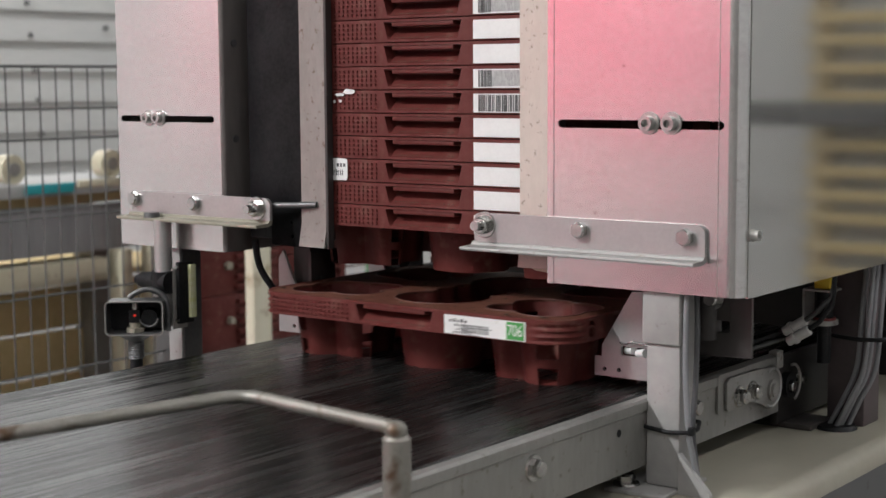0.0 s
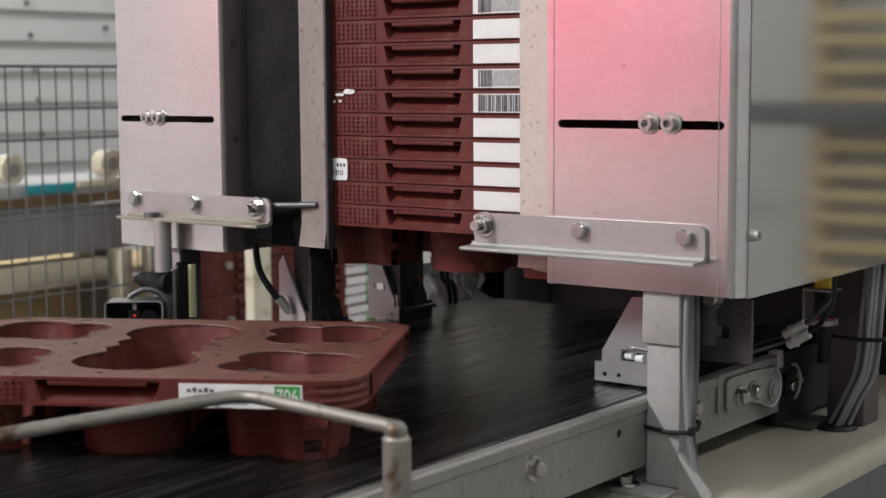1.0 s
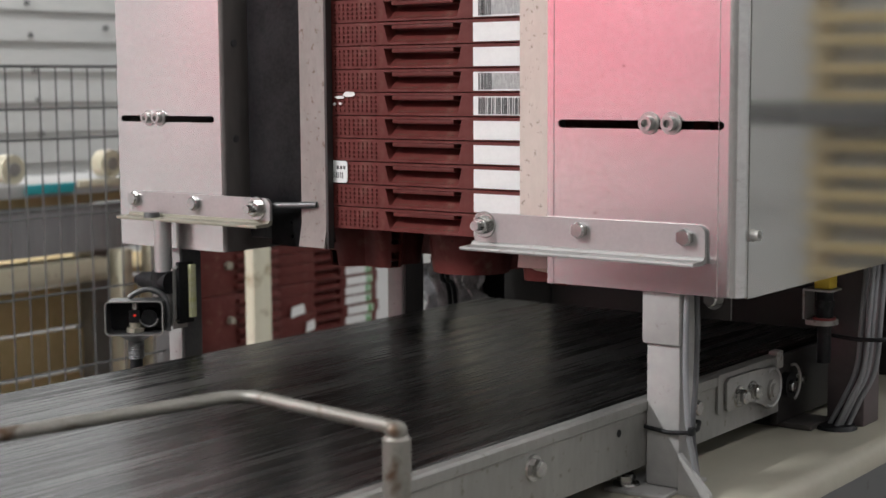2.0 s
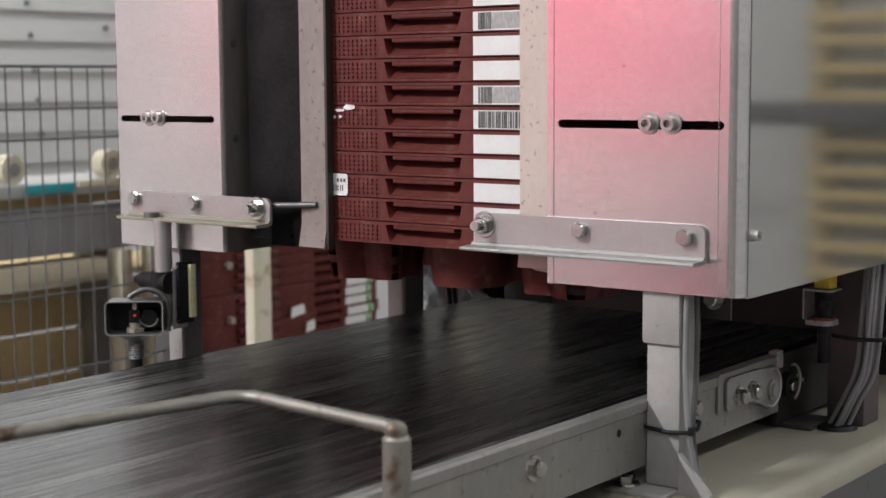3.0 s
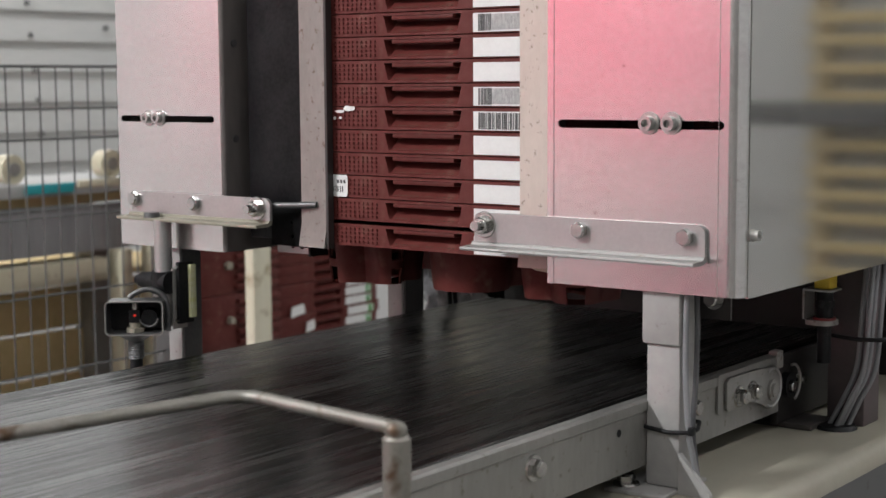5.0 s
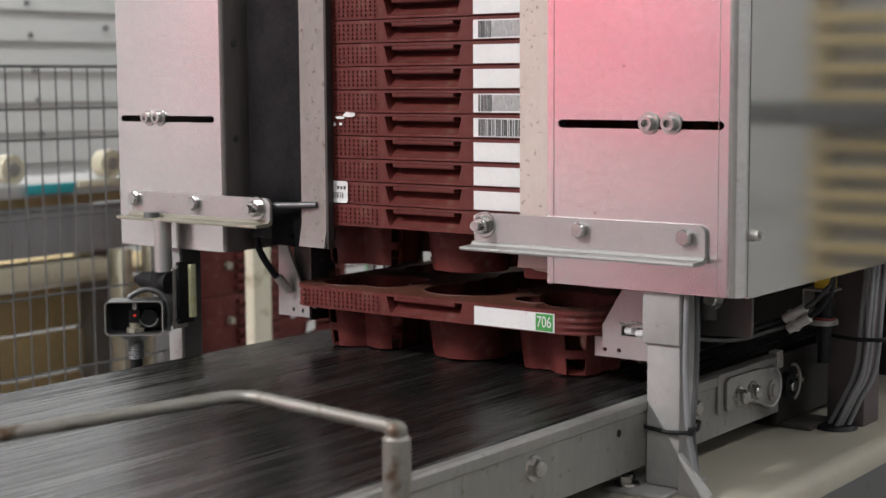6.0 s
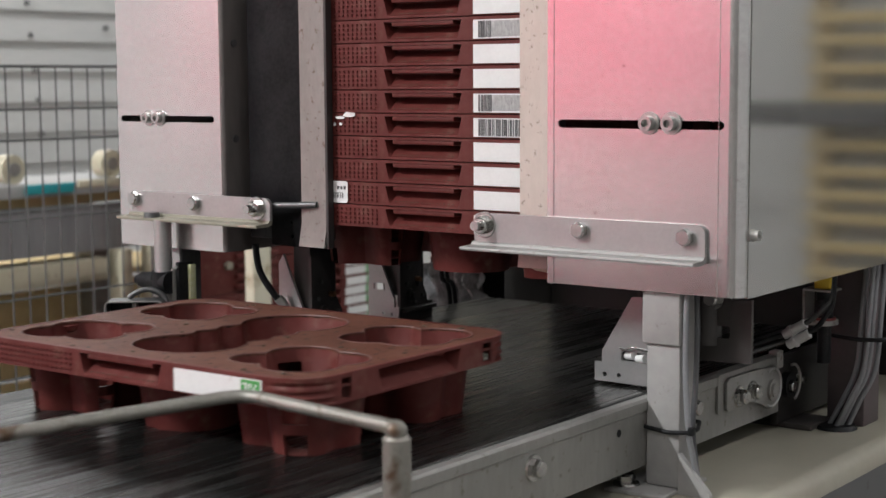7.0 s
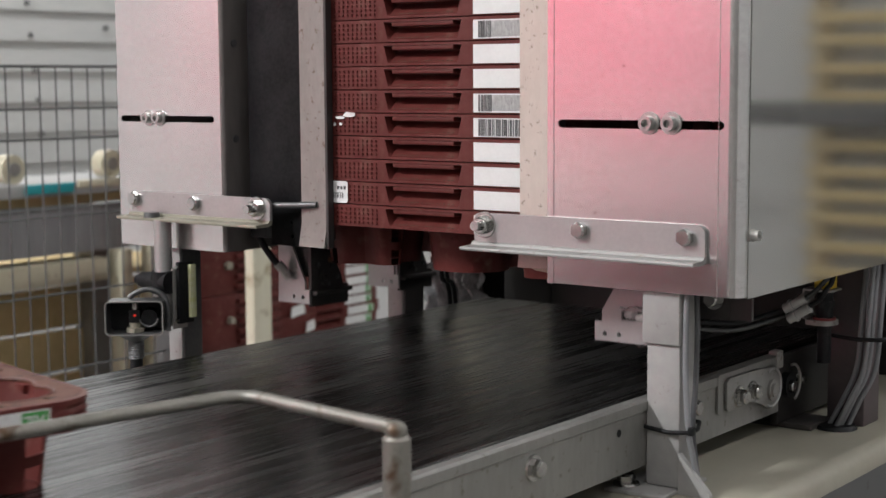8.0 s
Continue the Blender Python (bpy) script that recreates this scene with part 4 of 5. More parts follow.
guard = part("guard", turned(tube_of(rounded(-0.030, 0.030, -0.0178, 0.0178, 0.005), rounded(-0.0285, 0.0285, -0.0163, 0.0163, 0.004), -0.016, 0.014)), GUNMETAL, sensor, "bent dark steel hood", 35)
part("hood_rim", turned(tube_of(rounded(-0.0305, 0.0305, -0.0183, 0.0183, 0.0055), rounded(-0.0294, 0.0294, -0.0172, 0.0172, 0.0045), -0.0170, -0.0161)), DULL, guard, "worn grey hood rim", 35)
part("hood_back", turned(prism(bmesh.new(), rounded(-0.0284, 0.0284, -0.0162, 0.0162, 0.004), "y", 0.010, 0.012)), BLACKP, guard)
part("guard_hoop", turned(sweep(bmesh.new(), smooth_path([(0.0325, 0.006, -0.017), (0.033, 0.006, 0.004), (0.0285, 0.006, 0.020), (0.014, 0.006, 0.0275), (0.0, 0.006, 0.0245), (-0.008, 0.006, 0.0185)]), 0.003, 12)), GUNMETAL, guard, "dull grey bent hoop")
part("lens_ring", turned(sweep(bmesh.new(), [(0.0145 + 0.0095 * math.cos(radians(a)), -0.008, -0.0005 + 0.0095 * math.sin(radians(a))) for a in range(190, 361, 14)], 0.0011, 8)), GUNMETAL, guard, "worn steel ring")
part("lens_tube", turned(rod(bmesh.new(), (0.0145, 0.0098, -0.0005), (0.0145, -0.006, -0.0005), 0.0085, n=22)), BLACKP, guard)
eye = part("sensor_head", turned(box(bmesh.new(), -0.0065, 0.0055, -0.008, 0.0095, -0.006, 0.0075, 0.0012)), BLACKP, sensor, "black sensor head")
part("head_tab", turned(box(bmesh.new(), -0.003, 0.002, -0.007, 0.002, 0.0077, 0.015, 0.0006)), DULL, eye)
bm = bmesh.new()
rod(bm, (-0.0005, -0.002, -0.0162), (-0.0005, -0.002, -0.0115), 0.0105, n=6)
rod(bm, (-0.0005, -0.002, -0.0115), (-0.0005, -0.002, -0.0062), 0.0068, n=16)
part("head_base", turned(bm), FLANGE, eye, "dull brass nut")
part("lens", turned(rod(bmesh.new(), (-0.0005, -0.0081, 0.002), (-0.0005, -0.0087, 0.002), 0.0014, n=12)), REDLED, eye, "small glowing red sensor light")
bm = bmesh.new()
profile = [(0.021, -0.0179), (0.012, -0.0235)] + [(0.0088 - 0.0006 * (i % 2), -0.0255 - 0.0012 * i) for i in range(17)]
rings = [[bm.verts.new((-0.001 + r * math.cos(2 * math.pi * k / 20), r * math.sin(2 * math.pi * k / 20), z)) for k in range(20)] for r, z in profile]
for a, c in zip(rings, rings[1:]):
    for k in range(20):
        bm.faces.new((a[k], a[(k + 1) % 20], c[(k + 1) % 20], c[k]))
bm.faces.new(rings[0])
bm.faces.new(rings[-1])
part("threaded_neck", turned(bm), GUNMETAL, eye, "ribbed grey neck")
part("neck", turned(rod(bmesh.new(), (-0.001, 0, -0.085), (-0.001, 0, -0.0446), 0.0068, n=16)), BLACKP, eye)
refl = part("reflector_plate", box(bmesh.new(), -0.3262, -0.3212, -0.0125, 0.0090, 0.817, 0.883, 0.001), BLACKP, sensor, "black reflector plate")
part("reflector_face", box(bmesh.new(), -0.321, -0.3165, 0.0000, 0.0085, 0.823, 0.880, 0.001), YELLOWREF, refl, "yellow and white reflector face")
part("edge_plate", box(bmesh.new(), -0.3290, -0.3266, -0.0165, 0.004, 0.8115, 0.8765, 0.0006), DULL, refl, "worn grey plate edge")
for z in (0.878, 0.821):
    part("screw", rod(bmesh.new(), (-0.3237, -0.0145, z), (-0.3237, -0.0120, z), 0.0022, n=10), ZINC, refl)

lp = thing("support_post", "grey painted square support post beside the belt", "post")
bm = bmesh.new()
box(bm, -0.3585, -0.3410, 0.006, 0.0085, 0.70, 0.8995)
box(bm, -0.3410, -0.3385, 0.006, 0.034, 0.70, 0.8995)
part("angle", bm, PAINTGREY, lp)
part("web", box(bmesh.new(), -0.3384, -0.3364, 0.008, 0.034, 0.70, 0.8995), GUNMETAL, lp)
part("foot", box(bmesh.new(), -0.37, -0.30, 0.0, 0.06, 0.0, 0.70), RAIL, lp)
rp = thing("support_post", "grey painted square support post beside the belt", "post")
part("tube", box(bmesh.new(), -0.2966, -0.2727, 0.306, 0.336, 0.0, 0.8995, 0.003), PAINTGREY, rp)
part("side_web", box(bmesh.new(), -0.2725, -0.2705, 0.309, 0.345, 0.0, 0.8995), DARK, rp, "dark inner side")

# ---- rear right: post, cables, valve ----
bp = thing("rear_post", "dark steel rear post of the machine, tinted for pink light", "post")
part("tube", box(bmesh.new(), 0.2575, 0.2975, 0.340, 0.380, 0.7217, 0.8930, 0.002), PURPLE, bp)
for i, (dx, dy) in enumerate(((0.0, 0.0), (0.0065, 0.004), (0.0125, -0.002), (0.018, 0.004), (0.0105, -0.008))):
    c = thing("cable", "grey cable hanging down the rear post", "cable", None, "hanging cables")
    bm = bmesh.new()
    sweep(bm, smooth_path([(0.2995 + dx, 0.334 + dy, 0.893), (0.2985 + dx, 0.3265 + dy, 0.8385), (0.2955 + dx, 0.3235 + dy, 0.786), (0.283 + dx * 0.9, 0.3215 + dy, 0.7525), (0.268 + dx, 0.3235 + dy, 0.7245)], 6), 0.0025, 10)
    part("sheath", bm, CABLE, c)
tie = thing("cable_tie", "black cable tie round the cables", "cable tie", None, "cable ties")
bm = bmesh.new()
sweep(bm, [(0.256, 0.339, 0.8175), (0.27, 0.3185, 0.8165), (0.3015, 0.309, 0.8165), (0.3255, 0.3135, 0.8175), (0.3275, 0.342, 0.8185), (0.3015, 0.382, 0.8185)], 0.0022, 8, 4, 0.006)
part("strap", bm, BLACKP, tie)
sock = thing("cable_gland", "black rubber cable gland in the frame sheet", "cable gland")
part("ring", rod(bmesh.new(), (0.2745, 0.323, 0.7217), (0.2745, 0.323, 0.7257), 0.022, 0.019, 20), BLACKP, sock)

valve = thing("air_valve", "small black air valve on a bent bracket", "valve")
bm = bmesh.new()
rod(bm, (0.2665, 0.309, 0.836), (0.2665, 0.309, 0.862), 0.0085, n=18)
rod(bm, (0.2665, 0.309, 0.846), (0.2665, 0.309, 0.853), 0.0098, n=6)
rod(bm, (0.2665, 0.309, 0.79), (0.2665, 0.309, 0.829), 0.007, n=14)
part("body", bm, BLACKP, valve)
part("band", rod(bmesh.new(), (0.2665, 0.309, 0.8335), (0.2665, 0.309, 0.836), 0.0115, n=20), REDPLAIN, valve, "dull red band")
bm = bmesh.new()
prism(bm, rounded(0.2475, 0.2785, 0.296, 0.325, 0.004), "z", 0.8628, 0.8648)
prism(bm, rounded(0.2475, 0.2785, 0.296, 0.325, 0.012), "z", 0.8285, 0.8335)
box(bm, 0.2475, 0.2495, 0.298, 0.323, 0.8337, 0.8626)
part("bracket", bm, DULL, valve)
part("yellow_block", box(bmesh.new(), 0.2585, 0.2755, 0.300, 0.318, 0.8652, 0.8938, 0.001), YELLOW, valve, "yellow block")

# added dark sheets: they blacken the background and what the belt mirrors
cover = thing("dark_backing", "added black sheets keeping the space behind the belt dark", "machine cover")
part("sheet", box(bmesh.new(), -0.262, 0.40, 0.62, 0.63, 0.0, 1.2), GAP_BLACK, cover)
part("side_sheet", box(bmesh.new(), -0.41, -0.264, 0.62, 0.63, 0.0, 0.842), GAP_BLACK, cover)
part("lower_sheet", box(bmesh.new(), -0.13, 0.40, 0.46, 0.47, 0.0, 0.70), GAP_BLACK, cover)
part("crossbar", box(bmesh.new(), -0.165, 0.32, 0.50, 0.54, 0.835, 0.89, 0.003), GAP_BLACK, cover)

# bearing beyond the tensioner
bear = thing("roller_bearing", "worn steel bearing and bolt of the end roller", "bearing")
bm = bmesh.new()
rod(bm, (0.224, 0.2915, 0.767), (0.232, 0.2915, 0.767), 0.020, n=24)
rod(bm, (0.232, 0.2915, 0.767), (0.240, 0.2915, 0.767), 0.0125, n=24)
part("housing", bm, BLACKP, bear)
bm = bmesh.new()
sweep(bm, [(0.2405, 0.294 + 0.0185 * math.cos(radians(a)), 0.769 + 0.0185 * math.sin(radians(a))) for a in range(-70, 110, 12)], 0.0014, 8)
part("clip", bm, DULL, bear)
hexbolt(bear, (0.240, 0.2885, 0.766), (1, 0, 0), 0.011, 0.006, False)
hexbolt(bear, (0.236, 0.318, 0.7685), (1, 0, 0), 0.008, 0.005, True)
# added plates; their dark also stands for the shadow beyond the rail
part("end_plate", box(bmesh.new(), 0.2245, 0.2325, 0.276, 0.43, 0.7280, 0.796, 0.001), GAP_BLACK, bear, "black plate added for the dark machinery beyond the rail")
part("foot", box(bmesh.new(), 0.19, 0.262, 0.292, 0.345, 0.7217, 0.7275, 0.001), DARK, bear, "dark base plate")

# cables beside the front post
for path, sheath, r in (([(0.2722, 0.010, 0.902), (0.2720, 0.009, 0.87), (0.2728, 0.008, 0.82), (0.2772, 0.006, 0.777), (0.2790, 0.010, 0.757), (0.2835, 0.016, 0.7225)], CABLE, 0.0026), ([(0.2745, 0.022, 0.902), (0.2765, 0.021, 0.86), (0.2755, 0.020, 0.81), (0.2748, 0.018, 0.775), (0.2772, 0.026, 0.7225)], DARKCABLE, 0.0024)):
    c = thing("cable", "grey cable strapped to the support post", "cable", None, "hanging cables")
    part("sheath", sweep(bmesh.new(), smooth_path(path, 6), r, 10), sheath, c)
tie = thing("cable_tie", "black cable tie round the support post", "cable tie", None, "cable ties")
bm = bmesh.new()
sweep(bm, [(0.2328, 0.039, 0.7765), (0.2328, 0.0062, 0.7765), (0.2590, 0.0045, 0.7745), (0.2815, 0.0015, 0.778), (0.2825, 0.012, 0.779), (0.270, 0.039, 0.779), (0.234, 0.0395, 0.777)], 0.0019, 8, 3, 0.003)
part("strap", bm, BLACKP, tie)
part("lock", box(bmesh.new(), 0.2795, 0.2845, -0.001, 0.005, 0.7755, 0.7825, 0.0008), BLACKP, tie)
post_bolt = thing("hex_bolt", "hex bolt in a small plate under the tower", "bolt")
hexbolt(post_bolt, (0.277, 0.05, 0.886), (0, -1, 0), 0.012, 0.008, True)
part("plate", box(bmesh.new(), 0.262, 0.292, 0.0505, 0.0535, 0.868, 0.8988), DARK, post_bolt)

# ---- background behind the machine ----
fence = thing("mesh_fence", "grey welded wire mesh guard fence", "fence")
FX = -1.1
for i in range(34):
    y = -0.38 + i * 0.0322
    part("wire", rod(bmesh.new(), (FX, y, 0.32), (FX, y, 1.10), 0.0015, n=6), FENCE, fence)
for z in (1.1, 1.033, 0.985, 0.86, 0.735, 0.61, 0.485, 0.36):
    part("cross_wire", rod(bmesh.new(), (FX + 0.003, -0.38, z), (FX + 0.003, 0.68, z), 0.0018 if z < 1.05 else 0.0026, n=6), FENCE, fence)
for y in (-0.39, 0.69):
    part("fence_post", box(bmesh.new(), FX - 0.02, FX + 0.02, y - 0.02, y + 0.02, 0, 1.11, 0.003), FENCE, fence)

trough = thing("steel_trough", "dull galvanised steel trough on a stand", "trough")
bm = bmesh.new()
prism(bm, [(-2.05, 0.72), (-1.7, 0.715), (-1.7, 0.806), (-1.695, 0.812), (-1.705, 0.815), (-1.71, 0.806), (-1.71, 0.725), (-2.05, 0.73)], "y", 0.2, 1.32)
part("shell", bm, TROUGH, trough)
part("back_side", box(bmesh.new(), -2.06, -2.05, 0.2, 1.32, 0.72, 0.86), TROUGH, trough)
for y in (0.25, 1.1):
    part("leg", box(bmesh.new(), -1.86, -1.8, y, y + 0.06, 0, 0.72), DULL, trough)
for y, x in ((0.84, -1.72), (1.10, -1.72), (0.70, -1.66)):
    r = thing("tape_roll", "roll of cream tape standing on the shelf board", "tape roll", None, "rolls on the trough")
    zc = 0.8975 if x < -1.7 else 0.852
    bm = bmesh.new()
    rod(bm, (x, y, zc), (x - 0.035, y, zc), 0.030, n=20)
    part("roll", bm, CREAMPLAIN, r)
    part("core", rod(bmesh.new(), (x + 0.001, y, zc), (x + 0.004, y, zc), 0.014, n=14), DULL, r)
shelf = thing("shelf_board", "grey weathered board lying across the trough", "board")
part("board", box(bmesh.new(), -1.95, -1.70, 0.3, 1.3, 0.838, 0.866, 0.003), WALLBOARD, shelf)
part("strip", box(bmesh.new(), -1.6995, -1.694, 0.985, 1.29, 0.852, 0.868, 0.001), CREAMPLAIN, shelf, "cream edge strip")
for i in range(4):
    part("batten", box(bmesh.new(), -1.93 + i * 0.06, -1.91 + i * 0.06, 0.3, 1.3, 0.8165, 0.8375), WOOD, shelf)
teal = thing("teal_box", "flat teal plastic box", "box")
part("body", box(bmesh.new(), -1.695, -1.69, 0.845, 0.972, 0.845, 0.866, 0.002), TEAL, teal)
beam = thing("cream_beam", "cream painted beam below the trough", "beam")
part("beam", box(bmesh.new(), -1.76, -1.68, 0.1, 1.05, 0.652, 0.70, 0.004), CREAMPLAIN, beam)
part("upright", box(bmesh.new(), -1.70, -1.66, 1.065, 1.10, 0.0, 0.715, 0.004), CREAMPLAIN, beam)
part("upright", box(bmesh.new(), -1.70, -1.66, 1.155, 1.195, 0.0, 0.9, 0.004), CREAMPLAIN, beam)
crate = thing("wooden_crate", "pale wooden crate of rough planks on the floor", "crate")
for i in range(5):
    z = 0.14 + i * 0.098
    part("plank", box(bmesh.new(), -1.86, -1.84 + 0.004 * (i % 2), -0.2, 1.5, z, z + 0.09, 0.003), WOOD, crate)
for i in range(7):
    x = -1.845 - 0.105 * i
    part("plank", box(bmesh.new(), x - 0.096, x, -0.2, 1.5, 0.6315, 0.645, 0.003), WOOD, crate)
for y in (-0.2, 0.55, 1.44):
    part("corner_post", box(bmesh.new(), -1.92, -1.865, y, y + 0.06, 0, 0.63), WOOD, crate)
part("runner", box(bmesh.new(), -2.5, -1.87, -0.2, 1.5, 0.05, 0.13), WOOD, crate)

# stacks of trays standing beyond the belt, on a low roller table
table = thing("roller_table", "low grey roller table carrying tray stacks", "table")
part("top", box(bmesh.new(), -1.78, -1.30, 0.5, 2.2, 0.36, 0.42, 0.004), RAIL, table)
for y in (0.55, 2.1):
    for x in (-1.74, -1.38):
        part("leg", box(bmesh.new(), x, x + 0.05, y, y + 0.05, 0, 0.36), RAIL, table)
far_tray = thing("plant_tray", "brick-red plastic plant tray in a stack beyond the belt", "tray", (-1.5, 1.385, 0.42), "far tray stacks")
part("rim", rim_mesh(), RED, far_tray, "", 28)
bm = bmesh.new()
plate_with_holes(bm, rounded(XL + 0.002, XR - 0.002, -HY + 0.002, YB - 0.002, 0.033, 8), [fitted(loop) for loop in (corner_cup(-1, -1), peanut(), corner_cup(1, -1), corner_cup(-1, 1), corner_cup(1, 1))], "z", TH - 0.0025, TH - 0.0003)
part("top", bm, RED, far_tray, "", 30)
part("core", box(bmesh.new(), -0.15, 0.16, -0.12, 0.09, 0.0, TH - 0.026), RED, far_tray)
add_label(far_tray, "plain")
for cx, cy, n, turn in ((-1.5, 1.385, 31, 90),):
    for k in range(n):
        m = pose(cx + 0.004 * math.sin(k * 2.1), cy + 0.003 * math.sin(k * 1.7), 0.42 + 0.0222 * k, 0, 0, turn)
        if k == 0 and cy > 1.3:
            far_tray.matrix_basis = m
        else:
            copy_thing(far_tray, m)
crate_a = thing("folding_crate", "brick-red ribbed plastic crate in a stack", "crate", (-1.37, 1.075, 0.42), "crate stack")
part("body", box(bmesh.new(), -0.05, 0.042, -0.125, 0.125, 0.0, 0.112, 0.004), RED, crate_a)
for i in range(5):
    part("rib", box(bmesh.new(), 0.0425, 0.052, 0.0, 0.122, 0.008 + i * 0.0205, 0.020 + i * 0.0205, 0.002), RED, crate_a)
part("edge_rib", box(bmesh.new(), 0.0425, 0.050, -0.125, -0.112, 0.002, 0.110, 0.002), RED, crate_a)
part("knob", rod(bmesh.new(), (0.042, -0.02, 0.06), (0.052, -0.02, 0.06), 0.008, n=14), CREAM, crate_a, "pale round knob")
for k in range(1, 4):
    copy_thing(crate_a, pose(-1.37, 1.075 + 0.004 * (k % 2), 0.42 + 0.1125 * k))
for y, z, w in ((1.258, 0.570, 0.045), (1.305, 0.532, 0.03)):
    slip = thing("paper_slip", "small white paper slip stuck on the far trays", "paper", None, "paper slips")
    bm = bmesh.new()
    prism(bm, [(y, z), (y + w, z + 0.006), (y + w * 0.9, z + 0.026), (y + 0.004, z + 0.022)], "x", -1.346, -1.343)
    part("sheet", bm, PAPER, slip, "", None)
pst = thing("cream_post", "cream painted upright post with scuffs", "post")
part("post", box(bmesh.new(), -1.224, -1.199, 0.9985, 1.0495, 0.0, 1.5, 0.004), POSTCREAM, pst)
for y in (4.28, 5.08):
    up = thing("cream_post", "cream painted upright post against the hall wall", "post", (-3.12, y, 0.0), "wall posts")
    part("post", box(bmesh.new(), -0.05, 0.05, -0.06, 0.06, 0.0, 3.2, 0.004), POSTCREAM, up)
    part("base_plate", box(bmesh.new(), -0.07, 0.07, -0.09, 0.09, 0.0, 0.012, 0.002), POSTCREAM, up)
foil = thing("plastic_foil", "crumpled clear plastic foil behind the belt", "foil")
bm = bmesh.new()
bmesh.ops.create_grid(bm, x_segments=46, y_segments=20, size=0.05)
for v in bm.verts:
    x, z = v.co.x, v.co.y
    fold = 0.010 * math.sin(x * 330 + 2.5 * math.sin(z * 60)) + 0.012 * noise.noise(Vector((x * 60, z * 22, 0)))
    v.co = Vector((-0.342 + x * 0.92 + 0.35 * (z + 0.05) * x * 6, 0.50 + fold, 0.797 + z * 0.62))
part("sheet", bm, FOIL, foil, "", 60)
# added black plate that darkens the pale gap behind the foil
stand = thing("dark_plate", "black plate added behind the foil to keep the gap dark", "bracket")
part("plate", box(bmesh.new(), -0.40, -0.28, 0.525, 0.535, 0.0, 0.835, 0.003), MATTBLACK, stand)
for i, x in enumerate((-0.302, -0.2935)):
    c = thing("cable", "thin black cable hanging behind the belt", "cable", None, "hanging cables")
    part("sheath", sweep(bmesh.new(), smooth_path([(x + 0.045, 0.365, 0.86), (x + 0.04, 0.372, 0.83), (x + 0.046, 0.380, 0.80), (x + 0.05, 0.385, 0.60)]), 0.0028, 10), BLACKP, c)
for y, z in ((2.021, 1.33), (2.032, 1.228), (2.0425, 1.114), (2.052, 1.02), (2.063, 0.91), (2.343, 1.257)):
    part("nail_head", rod(bmesh.new(), (-3.19, y, z), (-3.178, y, z), 0.008, n=14), GUNMETAL, wall_west, "dark nail head")

# yellow rack that the side sheet mirrors
rack = thing("storage_rack", "pale wooden slatted rack at the end of the aisle", "rack")
for z in (1.41, 1.30, 1.214, 1.108, 1.006, 0.82, 0.719, 0.628, 0.542, 0.432, 0.33):
    part("slat", box(bmesh.new(), 0.5, 2.22, 4.40, 4.43, z - 0.02, z + 0.02, 0.002), WOODPALE, rack)
for x in (0.5, 1.3, 2.16):
    part("upright", box(bmesh.new(), x, x + 0.06, 4.435, 4.50, 0.0, 1.7, 0.003), WOODPALE, rack)
part("beam", box(bmesh.new(), 0.3, 3.4, 4.36, 4.395, 0.895, 0.985, 0.004), APRON, rack)
part("back", box(bmesh.new(), 0.5, 2.22, 4.52, 4.54, 0.0, 1.7), WALLBOARD, rack)


def motions():
    walk(tray_a, [(t, pose(x, y, 0.8, 0, 0, a)) for t, x, y, a in TRAY_A])
    walk(stack[0], [(t, pose(x, y, z, 0, 0, a)) for t, x, y, z, a in TRAY_B])
    for k, t in enumerate(stack[1:], 1):
        dx, dz = STACK_X, PITCH * k
        walk(t, [(s, pose(dx, STACK_Y, dz + z)) for s, z in ((0, 0.8875), (1.75, 0.8875), (1.9, 0.887), (2.4, 0.8726), (2.6, 0.8723), (4.8, 0.8723), (4.9, 0.8721), (5.4, 0.8653), (5.6, 0.865), (8.0, 0.865))])
    for claw, (x, y) in CLAWS:
        walk(claw, [(t, pose(x, y, 0.8 + z)) for t, z in CLAW_LIFT])
    # the hoses hang slack and follow the claw by two thirds
    walk(hoses, [(t, pose(0.1535, 0.043, 0.8125 + 0.66 * z)) for t, z in CLAW_LIFT])


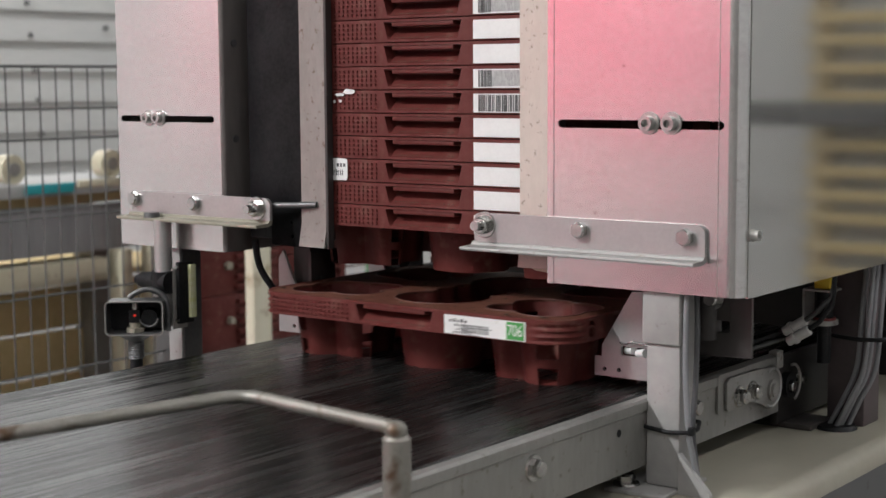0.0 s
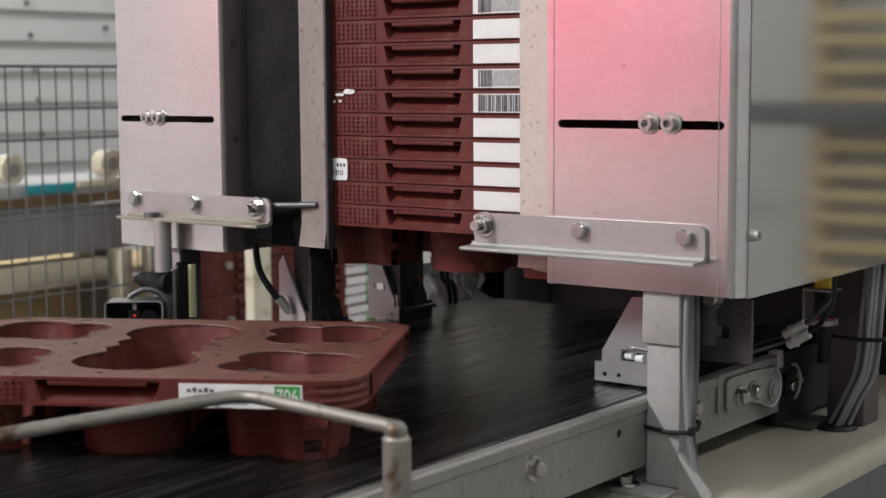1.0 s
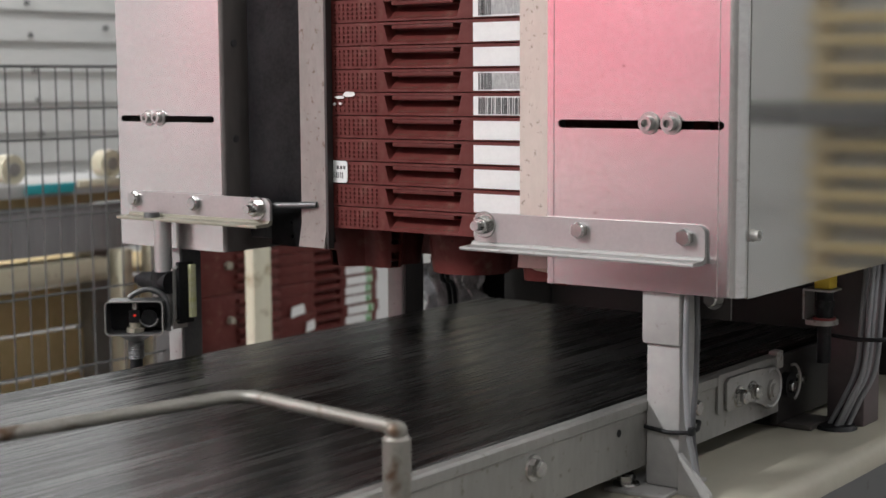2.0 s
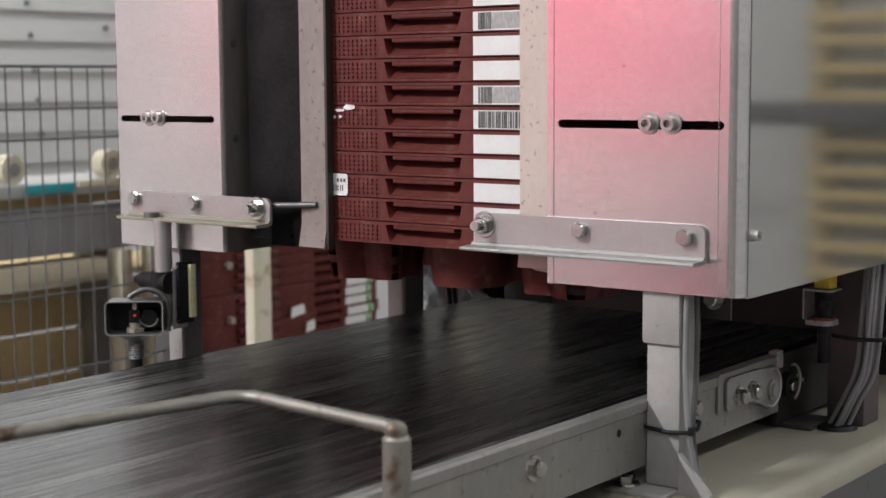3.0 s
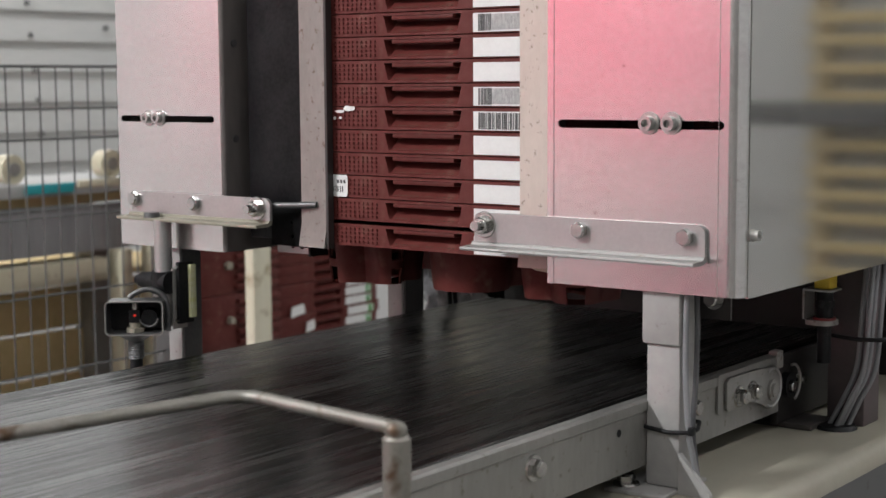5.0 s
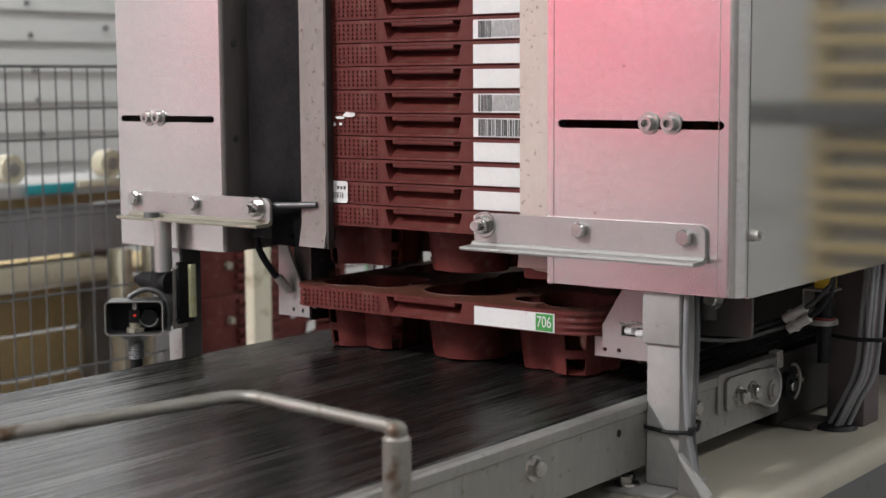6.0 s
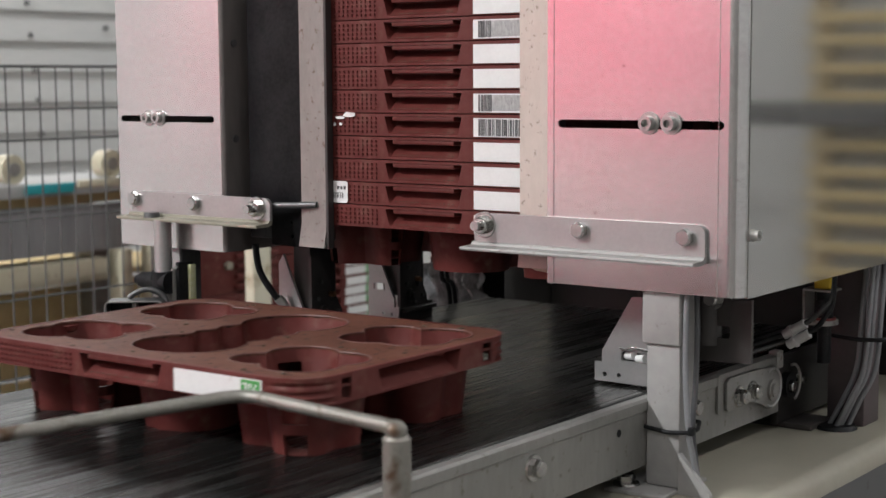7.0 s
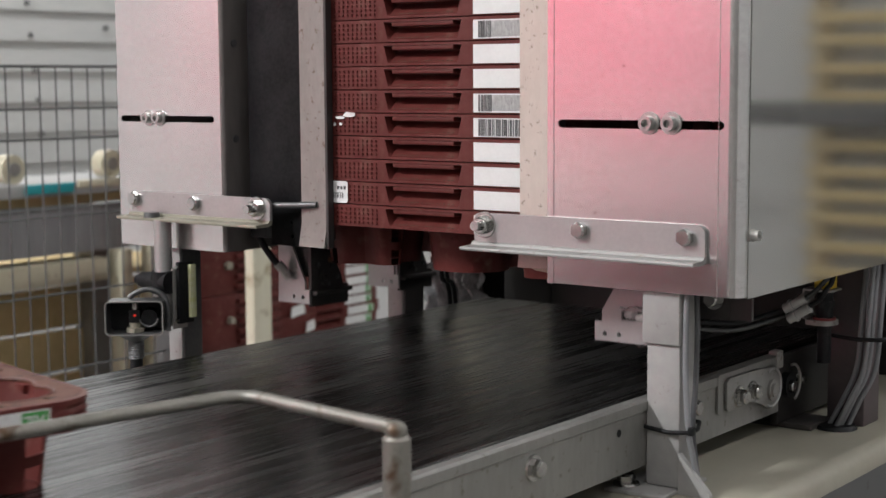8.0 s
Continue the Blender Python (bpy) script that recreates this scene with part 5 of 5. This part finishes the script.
CLAW_LIFT = [(0, 0.0048), (0.2, 0.0005), (0.3, 0), (1.5, 0), (1.6, 0.010), (1.7, 0.0365), (1.85, 0.072), (2.05, 0.106), (2.3, 0.112), (4.7, 0.112), (5.0, 0.090), (5.4, 0.0635), (5.8, 0.0359), (6.0, 0.0226), (6.2, 0.0093), (6.35, 0.001), (6.45, 0), (7.8, 0), (7.9, 0.010), (8.0, 0.0369)]
TRAY_A = [(0, -0.0185, 0.126, 0), (0.15, -0.0185, 0.055, 0), (0.3, -0.0185, -0.017, 0), (0.5, -0.0195, -0.1145, 0), (0.6, -0.021, -0.163, 0.2), (0.7, -0.0245, -0.2, 3), (0.8, -0.0285, -0.234, 10), (0.9, -0.0337, -0.2632, 20.2), (1.0, -0.0445, -0.291, 30), (1.1, -0.056, -0.318, 39), (1.2, -0.0673, -0.3453, 47.3), (1.35, -0.078, -0.398, 58), (1.5, -0.0833, -0.463, 67.2), (1.7, -0.0905, -0.559, 75), (2.0, -0.092, -0.70, 83), (2.4, -0.09, -0.89, 88), (3.0, -0.09, -1.18, 90), (4.0, -0.09, -1.65, 90), (4.4, -0.09, -1.75, 90), (5, -0.09, -1.75, 90), (8, -0.09, -1.75, 90)]
TRAY_B = [(0, STACK_X, STACK_Y, 0.8875, 0), (1.75, STACK_X, STACK_Y, 0.8875, 0), (1.9, STACK_X, STACK_Y, 0.887, 0), (2.4, STACK_X, STACK_Y, 0.8726, 0), (2.6, STACK_X, STACK_Y, 0.8723, 0), (4.8, STACK_X, STACK_Y, 0.8723, 0), (5.0, STACK_X, STACK_Y, 0.868, 0), (5.4, STACK_X, STACK_Y, 0.842, 0), (5.8, STACK_X, STACK_Y, 0.8142, 0), (6.0, STACK_X, STACK_Y, 0.8018, 0), (6.1, STACK_X, 0.169, 0.8, 0), (6.2, STACK_X, 0.1557, 0.8, 0), (6.3, STACK_X, 0.1225, 0.8, 0), (6.5, -0.0187, 0.034, 0.8, 0), (6.8, -0.0215, -0.1085, 0.8, 0), (7.0, -0.0265, -0.202, 0.8, 0.7), (7.1, -0.0285, -0.2405, 0.8, 12), (7.2, -0.0322, -0.2746, 0.8, 27.7), (7.3, -0.042, -0.3095, 0.8, 43.5), (7.4, -0.0527, -0.3447, 0.8, 57.3), (7.5, -0.067, -0.382, 0.8, 66.5), (7.6, -0.0794, -0.4215, 0.8, 72.5), (7.8, -0.0915, -0.517, 0.8, 74.5), (8.0, -0.102, -0.614, 0.8, 78)]
motions()
